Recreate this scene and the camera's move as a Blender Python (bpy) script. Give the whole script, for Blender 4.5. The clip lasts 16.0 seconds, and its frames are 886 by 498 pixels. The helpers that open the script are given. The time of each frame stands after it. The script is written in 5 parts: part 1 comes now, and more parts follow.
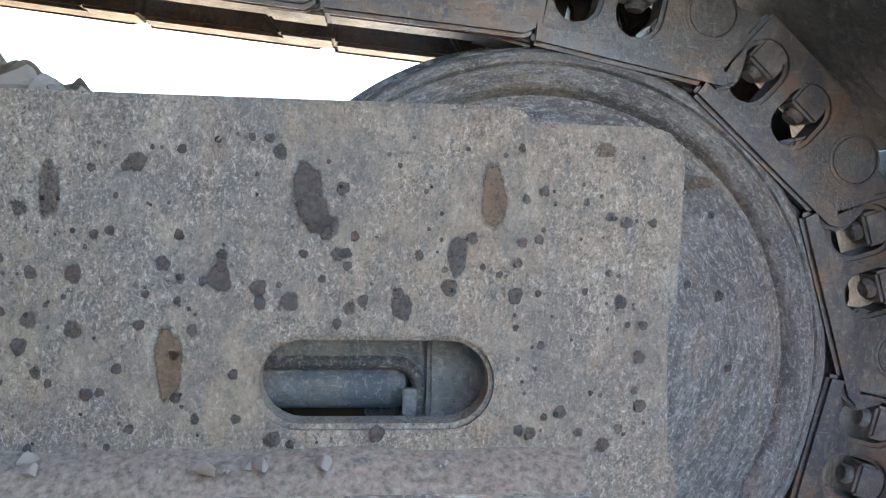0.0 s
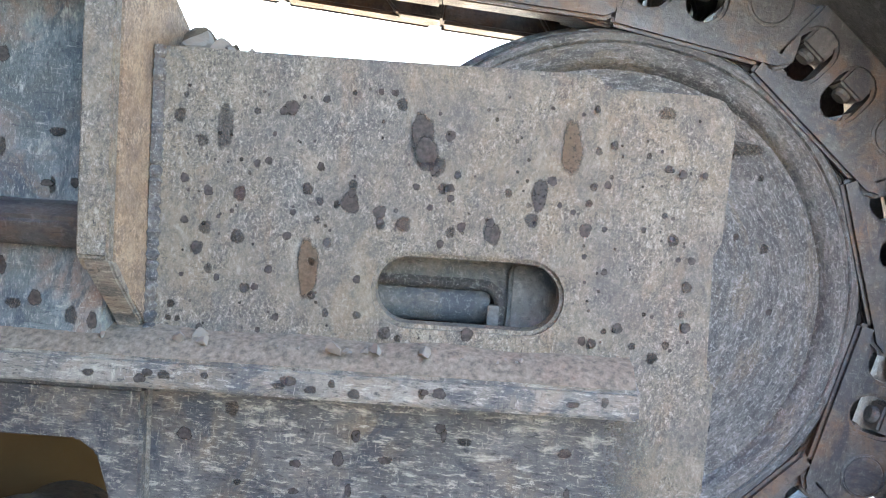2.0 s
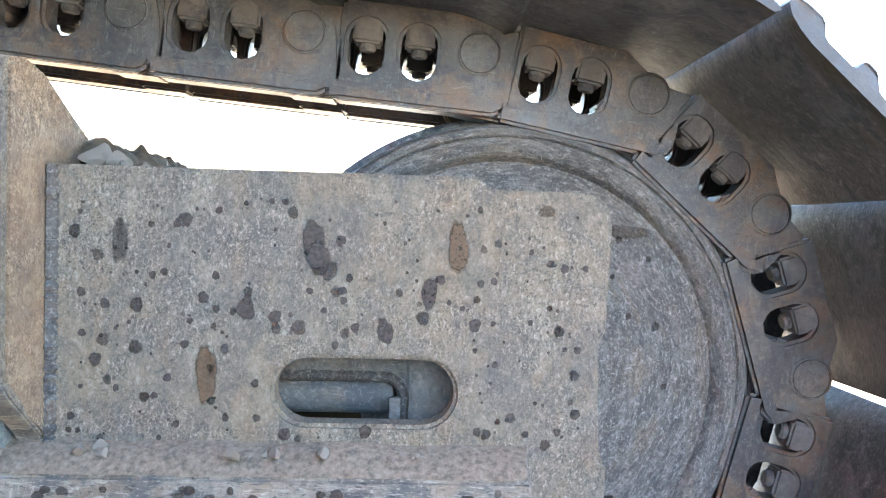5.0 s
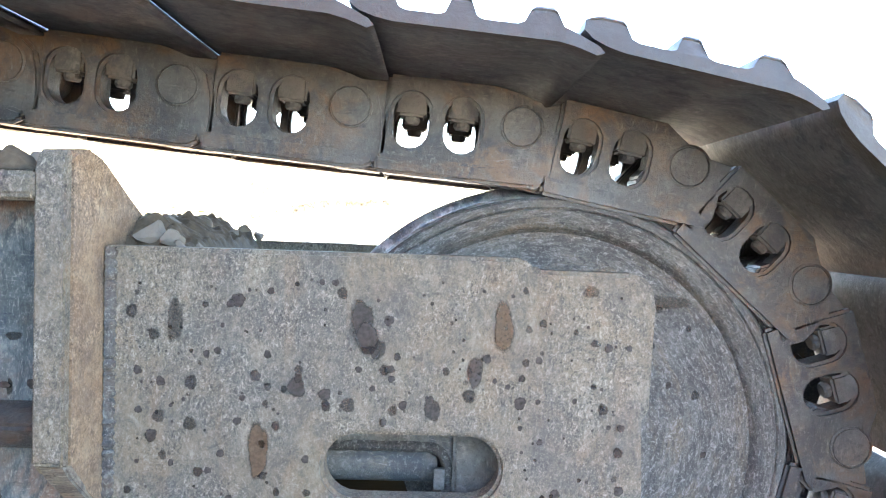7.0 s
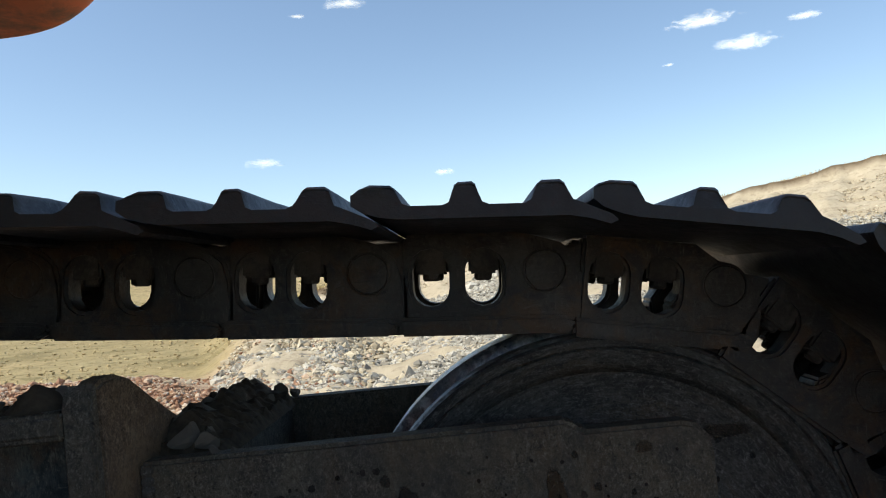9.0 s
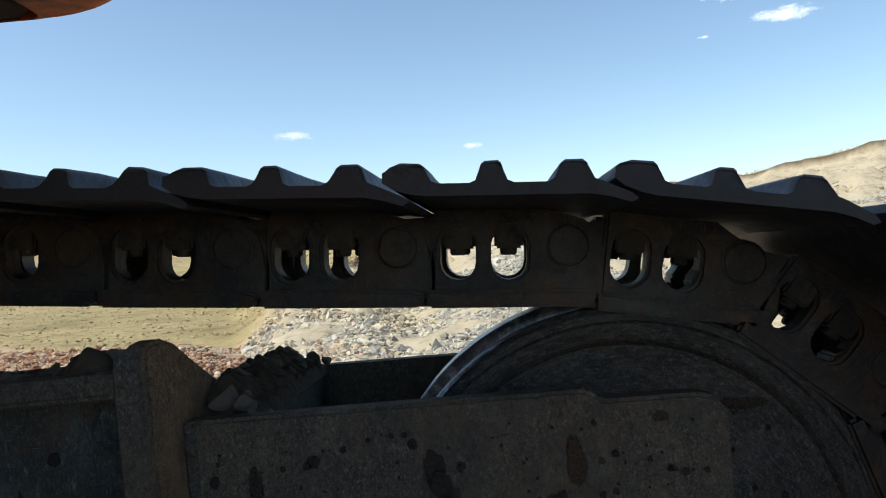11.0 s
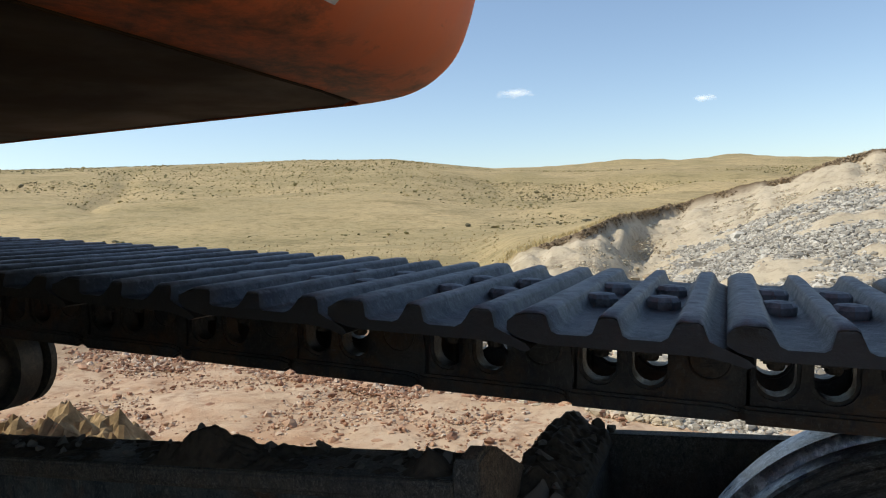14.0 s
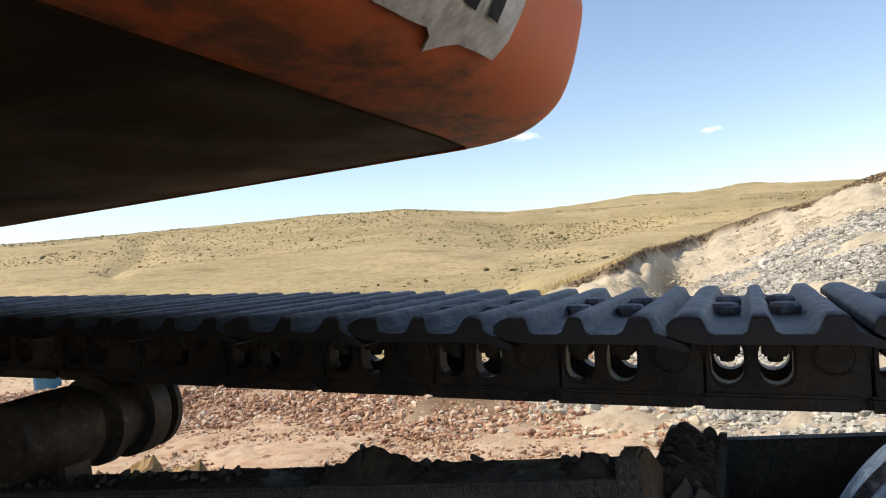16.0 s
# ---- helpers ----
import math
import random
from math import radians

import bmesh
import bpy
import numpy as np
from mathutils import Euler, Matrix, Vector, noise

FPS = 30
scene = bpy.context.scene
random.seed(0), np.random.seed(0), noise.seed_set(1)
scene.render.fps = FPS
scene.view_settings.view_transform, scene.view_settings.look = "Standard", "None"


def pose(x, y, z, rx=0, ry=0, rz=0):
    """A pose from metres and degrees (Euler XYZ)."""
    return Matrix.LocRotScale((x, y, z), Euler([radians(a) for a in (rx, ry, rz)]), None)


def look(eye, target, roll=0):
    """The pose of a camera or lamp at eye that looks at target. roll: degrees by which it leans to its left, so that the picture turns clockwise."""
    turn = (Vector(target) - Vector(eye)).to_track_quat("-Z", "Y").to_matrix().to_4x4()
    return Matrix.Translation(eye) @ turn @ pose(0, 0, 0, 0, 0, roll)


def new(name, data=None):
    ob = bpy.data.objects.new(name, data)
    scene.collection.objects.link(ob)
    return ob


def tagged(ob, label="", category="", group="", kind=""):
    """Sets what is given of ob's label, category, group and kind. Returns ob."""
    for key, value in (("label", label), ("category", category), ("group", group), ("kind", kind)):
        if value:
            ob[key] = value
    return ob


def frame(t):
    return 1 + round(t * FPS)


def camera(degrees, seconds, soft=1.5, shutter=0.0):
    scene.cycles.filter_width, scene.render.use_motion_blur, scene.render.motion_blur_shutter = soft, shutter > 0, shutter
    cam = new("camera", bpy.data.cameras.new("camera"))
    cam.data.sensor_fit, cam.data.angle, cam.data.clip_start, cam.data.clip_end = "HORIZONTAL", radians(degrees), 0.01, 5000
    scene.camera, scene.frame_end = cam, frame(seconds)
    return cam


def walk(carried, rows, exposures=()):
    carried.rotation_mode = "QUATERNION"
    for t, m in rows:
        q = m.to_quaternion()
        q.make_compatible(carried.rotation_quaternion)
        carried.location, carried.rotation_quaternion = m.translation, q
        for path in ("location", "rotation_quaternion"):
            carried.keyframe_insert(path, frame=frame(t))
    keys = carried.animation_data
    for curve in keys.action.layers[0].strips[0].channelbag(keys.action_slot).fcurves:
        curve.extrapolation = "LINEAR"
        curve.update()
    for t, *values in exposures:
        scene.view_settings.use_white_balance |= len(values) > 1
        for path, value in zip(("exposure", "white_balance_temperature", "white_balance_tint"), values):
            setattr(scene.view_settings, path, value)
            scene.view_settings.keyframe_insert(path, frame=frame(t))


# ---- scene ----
import itertools

cam = camera(62.2, 16.0, soft=1.1)
PATH = [
    (0, (0.051, -0.575, -0.315), (0.236, 1.414, -0.414), 3.4),
    (0.5, (0.047, -0.625, -0.341), (0.16, 1.368, -0.467), 4.1),
    (1, (0.033, -0.653, -0.359), (0.107, 1.335, -0.566), 5.1),
    (1.5, (0.039, -0.681, -0.37), (0.093, 1.311, -0.544), 5.4),
    (2, (0.03, -0.716, -0.36), (0.026, 1.279, -0.501), 6.1),
    (2.5, (0.045, -0.731, -0.336), (0.048, 1.263, -0.493), 6.2),
    (3, (0.05, -0.737, -0.34), (0.028, 1.261, -0.437), 4.9),
    (3.5, (0.063, -0.732, -0.335), (0.067, 1.266, -0.429), 4.8),
    (4, (0.075, -0.731, -0.316), (0.116, 1.267, -0.388), 5.3),
    (4.5, (0.091, -0.741, -0.29), (0.149, 1.257, -0.357), 3.6),
    (4.7, (0.1, -0.74, -0.285), (0.178, 1.258, -0.344), 3.8),
    (7, (0.062, -0.751, -0.2), (0.095, 1.248, -0.264), 3.9),
    (7.5, (0.062, -0.789, -0.113), (-0.096, 1.203, -0.036), -0.9),
    (8, (0.046, -0.755, -0.092), (-0.179, 1.226, 0.07), -2.7),
    (8.5, (0.039, -0.714, -0.072), (-0.116, 1.271, 0.112), -4.0),
    (9, (0.074, -0.728, -0.08), (0.005, 1.269, -0.003), -4.2),
    (9.5, (0.08, -0.734, -0.08), (-0.014, 1.263, -0.063), -2.9),
    (10, (0.047, -0.764, -0.071), (-0.172, 1.224, -0.038), -3.7),
    (12.5, (0.13, -0.75, -0.096), (0.111, 1.25, -0.124), -3.2),
    (13, (0.041, -0.748, -0.076), (-0.344, 1.212, 0.018), -4.4),
    (13.2, (-0.002, -0.743, -0.064), (-0.626, 1.152, 0.08), -1.8),
    (13.4, (-0.024, -0.747, -0.02), (-0.706, 1.131, 0.076), -0.6),
    (13.6, (-0.007, -0.731, 0.042), (-0.623, 1.172, 0.027), -2.7),
    (14, (-0.017, -0.803, 0.103), (-0.745, 1.059, 0.03), -2.4),
    (14.5, (-0.057, -0.868, 0.129), (-0.922, 0.933, 0.062), -2.0),
    (15, (-0.111, -0.912, 0.137), (-0.966, 0.894, 0.225), -5.7),
    (15.5, (-0.141, -0.956, 0.092), (-0.985, 0.857, 0.126), -4.1),
    (16, (-0.131, -0.954, 0.09), (-0.891, 0.895, 0.147), -5.8),
]
EXPOSURES = [(0.0, 4.30, 6700, 6), (1.5, 4.65, 7000, 8), (3.5, 4.76, 6800, 7), (4.5, 4.76, 6750, 6), (7.0, 4.75, 6750, 6), (7.6, 4.3, 6900, 9), (8.0, 3.35, 6800, 8), (8.4, 1.45, 6950, 7), (8.7, 0.72, 6850, 6), (9.0, 0.40, 6800, 5), (10.0, 0.36, 6700, 3), (13.0, 0.45, 6600, 2), (13.5, 0.32, 6650, 5), (14.0, 0.15, 6700, 7), (14.6, 0.33, 6850, 9), (16.0, 0.50, 7000, 11)]
walk(cam, [(t, look(eye, target, roll)) for t, eye, target, roll in PATH], EXPOSURES)

# ---------------------------------------------------------------- world, sun
SUN_DIR = Vector((-0.60, -0.27, 0.75)).normalized()
world = bpy.data.worlds.new("sky")
scene.world = world
world.use_nodes = True
wn = world.node_tree
sky = wn.nodes.new("ShaderNodeTexSky")
sky.sky_type = "NISHITA"
sky.sun_disc = False
sky.sun_elevation = math.asin(SUN_DIR.z)
sky.sun_rotation = math.atan2(SUN_DIR.x, SUN_DIR.y)
sky.altitude = 1200
sky.air_density = 1.0
sky.dust_density = 1.9
sky.ozone_density = 1.0
wn.links.new(sky.outputs[0], wn.nodes["Background"].inputs[0])
wn.nodes["Background"].inputs[1].default_value = 0.155
sun = new("sun", bpy.data.lights.new("sun", "SUN"))
sun.data.energy = 3.5
sun.data.angle = radians(0.6)
sun.data.color = (1.0, 0.94, 0.84)
sun.matrix_world = look(SUN_DIR * 50, (0, 0, 0))


# ---------------------------------------------------------------- helpers
def part(name, mesh, material, parent=None, label=""):
    """One mesh object, from a bmesh or mesh data, under its thing."""
    if isinstance(mesh, bmesh.types.BMesh):
        data = bpy.data.meshes.new(name)
        mesh.to_mesh(data)
        mesh.free()
    else:
        data = mesh
    if material and not data.materials:
        data.materials.append(material)
    ob = new(name, data)
    if parent:
        ob.parent = parent
    if label:
        ob["label"] = label
    return ob


def thing(name, label, category, group="", kind="", m=None):
    ob = new(name)
    tagged(ob, label, category, group, kind)
    ob.empty_display_size = 0.05
    if m is not None:
        ob.matrix_world = m
    return ob


def smooth(ob, angle=40):
    for p in ob.data.polygons:
        p.use_smooth = True
    ob.data.set_sharp_from_angle(angle=radians(angle))
    return ob


def prism(poly, a0, a1, axis="y", bevel=0.0, holes=()):
    """A solid of a closed outline. axis y: outline in x,z; axis x: in y,z; axis z: in x,y."""
    bm = bmesh.new()

    def put(u, v, a):
        return {"y": (u, a, v), "x": (a, u, v), "z": (u, v, a)}[axis]
    if not holes:
        lo = [bm.verts.new(put(u, v, a0)) for u, v in poly]
        hi = [bm.verts.new(put(u, v, a1)) for u, v in poly]
        bm.faces.new(lo)
        bm.faces.new(hi[::-1])
        n = len(poly)
        for i in range(n):
            bm.faces.new((lo[i], hi[i], hi[(i + 1) % n], lo[(i + 1) % n]))
    else:
        for a in (a0, a1):
            edges = []
            for loop in (poly, *holes):
                vs = [bm.verts.new(put(u, v, a)) for u, v in loop]
                edges += [bm.edges.new((vs[i], vs[(i + 1) % len(vs)])) for i in range(len(vs))]
            bmesh.ops.triangle_fill(bm, use_beauty=True, use_dissolve=False, edges=edges)
        bm.verts.ensure_lookup_table()
        start = 0
        half = len(bm.verts) // 2
        for loop in (poly, *holes):
            n = len(loop)
            for i in range(n):
                p, q = start + i, start + (i + 1) % n
                bm.faces.new((bm.verts[p], bm.verts[q], bm.verts[half + q], bm.verts[half + p]))
            start += n
    bmesh.ops.recalc_face_normals(bm, faces=bm.faces)
    if bevel:
        sharp = [e for e in bm.edges if len(e.link_faces) == 2 and e.calc_face_angle() > 0.6]
        bmesh.ops.bevel(bm, geom=sharp, offset=bevel, segments=2, affect="EDGES", clamp_overlap=True)
    return bm


def lathe(profile, steps=96, axis="y", closed=True):
    """Profile rows of (radius, along); turned round the axis."""
    bm = bmesh.new()
    rings = []
    for r, a in profile:
        ring = []
        for i in range(steps):
            t = 2 * math.pi * i / steps
            c, s = r * math.cos(t), r * math.sin(t)
            ring.append(bm.verts.new({"y": (c, a, s), "x": (a, c, s), "z": (c, s, a)}[axis]))
        rings.append(ring)
    for p, q in zip(rings, rings[1:]):
        for i in range(steps):
            j = (i + 1) % steps
            bm.faces.new((p[i], p[j], q[j], q[i]))
    if closed:
        bm.faces.new(rings[0])
        bm.faces.new(rings[-1])
    bmesh.ops.recalc_face_normals(bm, faces=bm.faces)
    return bm


def stadium(cx, cz, length, height, n=10):
    r = height / 2
    out = []
    for s, a0 in ((1, -90), (-1, 90)):
        for i in range(n + 1):
            a = radians(a0 + 180 * i / n)
            out.append((cx + s * (length / 2 - r) + r * math.cos(a), cz + r * math.sin(a)))
    return out


def upright_slot(cx, cz, w, h, n=8):
    return [(cx + (v - cz), cz + (u - cx)) for u, v in stadium(cx, cz, h, w, n)]


def rock_mesh(name, seed, size, flat=1.0, detail=2):
    rnd = random.Random(seed)
    bm = bmesh.new()
    bmesh.ops.create_icosphere(bm, subdivisions=detail, radius=1)
    cuts = [(Vector((rnd.gauss(0, 1), rnd.gauss(0, 1), rnd.gauss(0, 1))).normalized(), rnd.uniform(0.30, 0.58)) for _ in range(12)]
    off = Vector((rnd.random() * 50, rnd.random() * 50, rnd.random() * 50))
    for v in bm.verts:
        for d, k in cuts:
            over = v.co.dot(d) - k
            if over > 0:
                v.co -= d * over
        v.co += v.co.normalized() * 0.03 * noise.noise(v.co * 4 + off)
        v.co = Vector((v.co.x * size, v.co.y * size * rnd.uniform(0.98, 1.02), v.co.z * size * flat))
    data = bpy.data.meshes.new(name)
    bm.to_mesh(data)
    bm.free()
    return data


def lerp_table(table, a):
    xs, ys = zip(*table)
    return np.interp(a, xs, ys)


# ---------------------------------------------------------------- materials
def mat(name):
    m = bpy.data.materials.new(name)
    m.use_nodes = True
    return m, m.node_tree.nodes, m.node_tree.links, m.node_tree.nodes["Principled BSDF"]


def coords(n, l, scale=(1, 1, 1)):
    g = n.new("ShaderNodeNewGeometry")
    mp = n.new("ShaderNodeMapping")
    mp.inputs["Scale"].default_value = scale
    l.new(g.outputs["Position"], mp.inputs[0])
    return mp.outputs[0]


def noise_tex(n, l, vec, scale, detail=6, rough=0.6, distort=0.0):
    t = n.new("ShaderNodeTexNoise")
    t.inputs["Scale"].default_value = scale
    t.inputs["Detail"].default_value = detail
    t.inputs["Roughness"].default_value = rough
    t.inputs["Distortion"].default_value = distort
    l.new(vec, t.inputs["Vector"])
    return t.outputs[0]


def ramp(n, l, fac, stops):
    r = n.new("ShaderNodeValToRGB")
    e = r.color_ramp.elements
    while len(e) < len(stops):
        e.new(0.5)
    for k, (p, c) in zip(e, stops):
        k.position = p
        k.color = (*c, 1) if len(c) == 3 else c
    l.new(fac, r.inputs[0])
    return r.outputs[0]


def grey(v):
    return (v, v, v)


def mix(n, l, fac, a, b, mode="MIX"):
    x = n.new("ShaderNodeMix")
    x.data_type = "RGBA"
    x.blend_type = mode
    for sock, val in ((x.inputs[0], fac), (x.inputs[6], a), (x.inputs[7], b)):
        if isinstance(val, (int, float)):
            sock.default_value = val
        elif isinstance(val, tuple):
            sock.default_value = (*val, 1)
        else:
            l.new(val, sock)
    return x.outputs[2]


def bump(n, l, bsdf, height, strength=0.4, distance=0.002):
    b = n.new("ShaderNodeBump")
    b.inputs["Strength"].default_value = strength
    b.inputs["Distance"].default_value = distance
    l.new(height, b.inputs["Height"])
    l.new(b.outputs[0], bsdf.inputs["Normal"])


def worn_metal(name, base, light, dark, rust, grain=(1, 1, 1), rough=0.75, fine=320, metallic=0.0, chips=0.5, rusty=0.51, tone=0.19, grit=0.6):
    """Old machine steel: dusty paint, scuffs to bare metal, rust tinges, sand grain."""
    base, light, dark, rust = (tuple(tone * x for x in c) for c in (base, light, dark, rust))
    m, n, l, b = mat(name)
    v = coords(n, l, grain)
    flat = coords(n, l)
    big = noise_tex(n, l, flat, 9, 5, 0.65)
    mid = noise_tex(n, l, v, 60, 8, 0.7, 0.3)
    tiny = noise_tex(n, l, v, fine, 4, 0.7)
    tint = noise_tex(n, l, flat, 14, 6, 0.6, 0.6)
    c = mix(n, l, ramp(n, l, big, [(0.42, grey(0)), (0.58, grey(1))]), tuple(1.22 * x for x in base), tuple(0.62 * x for x in base))
    c = mix(n, l, ramp(n, l, tint, [(rusty, grey(0)), (rusty + 0.16, grey(0.75))]), c, rust)
    c = mix(n, l, ramp(n, l, mid, [(chips, grey(0)), (chips + 0.12, grey(1))]), c, light)
    c = mix(n, l, ramp(n, l, mid, [(0.30, grey(0.85)), (0.42, grey(0))]), c, dark)
    speck = noise_tex(n, l, v, fine * 0.55, 6, 0.8, 0.5)
    cold = noise_tex(n, l, coords(n, l, (1.0, 1.3, 0.8)), 17, 7, 0.7, 0.9)
    c = mix(n, l, ramp(n, l, cold, [(0.50, grey(0)), (0.60, grey(0.92))]), c, tuple(0.46 * a * k for a, k in zip(base, (0.82, 0.95, 1.2))))
    up = noise_tex(n, l, coords(n, l, (2.2, 1, 0.45)), 150, 5, 0.75, 0.4)
    along = noise_tex(n, l, coords(n, l, (0.3, 1, 2.4)), 130, 5, 0.75, 0.5)
    zone = noise_tex(n, l, coords(n, l, (1, 1, 1.2)), 24, 4, 0.6, 0.5)
    where = ramp(n, l, zone, [(0.44, grey(0)), (0.56, grey(1))])
    c = mix(n, l, ramp(n, l, speck, [(0.55, grey(0)), (0.63, grey(0.85 * grit))]), c, light)
    c = mix(n, l, ramp(n, l, speck, [(0.36, grey(0.85 * grit)), (0.45, grey(0))]), c, dark)
    scratch = mix(n, l, where, ramp(n, l, up, [(0.58, grey(0)), (0.66, grey(0.75))]), ramp(n, l, along, [(0.60, grey(0)), (0.68, grey(0.75))]))
    c = mix(n, l, scratch, c, light)
    gouge = mix(n, l, where, ramp(n, l, up, [(0.32, grey(0.8)), (0.42, grey(0))]), ramp(n, l, along, [(0.33, grey(0.8)), (0.42, grey(0))]))
    c = mix(n, l, gouge, c, dark)
    c = mix(n, l, ramp(n, l, tiny, [(0.60, grey(0)), (0.70, grey(0.6 * grit))]), c, light)
    c = mix(n, l, ramp(n, l, tiny, [(0.30, grey(0.6 * grit)), (0.40, grey(0))]), c, dark)
    l.new(c, b.inputs["Base Color"])
    l.new(ramp(n, l, mid, [(0.3, grey(rough - 0.12)), (0.7, grey(min(1, rough + 0.12)))]), b.inputs["Roughness"])
    b.inputs["Metallic"].default_value = metallic
    b.inputs["Specular IOR Level"].default_value = 0.35
    add = n.new("ShaderNodeMath")
    add.operation = "ADD"
    l.new(mid, add.inputs[0])
    l.new(tiny, add.inputs[1])
    bump(n, l, b, add.outputs[0], 0.5, 0.0015)
    return m


def plate_paint(name, tone=0.285, tint=(1.05, 1.0, 0.90)):
    """Sun-bleached grey paint on thick plate: tan dust, cold dark wear, rust runs, fine chips and scratches."""
    m, n, l, b = mat(name)

    def k(r, g, bl):
        return (tint[0] * tone * r, tint[1] * tone * g, tint[2] * tone * bl)
    pos = coords(n, l)
    wide = noise_tex(n, l, pos, 5.0, 5, 0.6, 0.4)
    blot = noise_tex(n, l, coords(n, l, (1.2, 1, 0.9)), 19, 8, 0.75, 0.7)
    runs = noise_tex(n, l, coords(n, l, (2.0, 1, 0.45)), 13, 7, 0.7, 0.6)
    mid = noise_tex(n, l, pos, 62, 9, 0.82, 0.4)
    flake = noise_tex(n, l, coords(n, l, (1.2, 1, 0.8)), 190, 7, 0.85, 0.6)
    fine = noise_tex(n, l, pos, 420, 4, 0.8)
    brushed = noise_tex(n, l, coords(n, l, (1.9, 1, 0.6)), 110, 7, 0.85, 0.6)
    zone = noise_tex(n, l, coords(n, l, (1, 1, 1.3)), 8.0, 6, 0.7, 0.6)
    bare = ramp(n, l, zone, [(0.41, grey(0.38)), (0.57, grey(1.0))])

    def worn(fac):
        x = n.new("ShaderNodeMath")
        x.operation = "MULTIPLY"
        l.new(fac, x.inputs[0])
        l.new(bare, x.inputs[1])
        return x.outputs[0]
    c = mix(n, l, ramp(n, l, wide, [(0.40, grey(0)), (0.58, grey(1))]), k(0.34, 0.298, 0.228), k(0.245, 0.238, 0.222))
    c = mix(n, l, ramp(n, l, blot, [(0.46, grey(0)), (0.60, grey(0.7))]), c, k(0.165, 0.165, 0.170))
    c = mix(n, l, ramp(n, l, runs, [(0.53, grey(0)), (0.68, grey(0.6))]), c, k(0.34, 0.245, 0.16))
    c = mix(n, l, ramp(n, l, blot, [(0.37, grey(0.8)), (0.44, grey(0))]), c, k(0.42, 0.39, 0.325))
    c = mix(n, l, ramp(n, l, mid, [(0.53, grey(0)), (0.61, grey(0.6))]), c, k(0.135, 0.130, 0.128))
    c = mix(n, l, ramp(n, l, mid, [(0.38, grey(0.5)), (0.46, grey(0))]), c, k(0.42, 0.395, 0.335))
    c = mix(n, l, worn(ramp(n, l, flake, [(0.54, grey(0)), (0.595, grey(0.85))])), c, k(0.68, 0.65, 0.585))
    c = mix(n, l, worn(ramp(n, l, flake, [(0.40, grey(0.9)), (0.455, grey(0))])), c, k(0.055, 0.055, 0.06))
    c = mix(n, l, worn(ramp(n, l, brushed, [(0.575, grey(0)), (0.63, grey(0.5))])), c, k(0.58, 0.555, 0.49))
    c = mix(n, l, worn(ramp(n, l, brushed, [(0.365, grey(0.75)), (0.43, grey(0))])), c, k(0.08, 0.079, 0.083))
    c = mix(n, l, worn(ramp(n, l, fine, [(0.55, grey(0)), (0.63, grey(0.7))])), c, k(0.66, 0.635, 0.575))
    c = mix(n, l, worn(ramp(n, l, fine, [(0.37, grey(0.75)), (0.45, grey(0))])), c, k(0.055, 0.055, 0.06))
    l.new(c, b.inputs["Base Color"])
    l.new(ramp(n, l, mid, [(0.3, grey(0.62)), (0.7, grey(0.9))]), b.inputs["Roughness"])
    b.inputs["Specular IOR Level"].default_value = 0.3
    add = n.new("ShaderNodeMath")
    add.operation = "MULTIPLY_ADD"
    add.inputs[1].default_value = 1.4
    l.new(flake, add.inputs[0])
    l.new(mid, add.inputs[2])
    bump(n, l, b, add.outputs[0], 0.45, 0.0014)
    return m


M_PLATE = plate_paint("dusty_frame_paint")
M_LEDGE = worn_metal("scraped_ledge_steel", (0.34, 0.308, 0.25), (0.72, 0.67, 0.56), (0.035, 0.037, 0.044), (0.40, 0.30, 0.20), grain=(0.34, 1, 1.3), fine=330, chips=0.56, grit=1.0, tone=0.285)
M_LOWER = worn_metal("scraped_lower_steel", (0.19, 0.185, 0.175), (0.78, 0.72, 0.56), (0.025, 0.027, 0.032), (0.34, 0.25, 0.16), grain=(0.3, 1, 1.0), fine=400, chips=0.56, grit=0.8, tone=0.24)
M_SCRAPE = worn_metal("scraped_band_paint", (0.22, 0.208, 0.188), (0.80, 0.74, 0.58), (0.025, 0.027, 0.032), (0.36, 0.27, 0.17), grain=(0.32, 1, 1.1), fine=300, chips=0.54, grit=1.0, tone=0.25)
M_WELD = worn_metal("chipped_weld", (0.20, 0.19, 0.17), (0.75, 0.73, 0.66), (0.02, 0.022, 0.026), (0.3, 0.2, 0.12), fine=420, chips=0.57, grit=1.0, tone=0.19)
M_RIB = plate_paint("rust_tan_steel", 0.33, (1.24, 1.0, 0.80))
M_BLUE = worn_metal("faded_blue_green_paint", (0.23, 0.275, 0.27), (0.66, 0.66, 0.58), (0.025, 0.038, 0.065), (0.36, 0.20, 0.12), grain=(1.2, 1, 0.55), fine=520, chips=0.58, rusty=0.49, grit=0.7, tone=0.32)


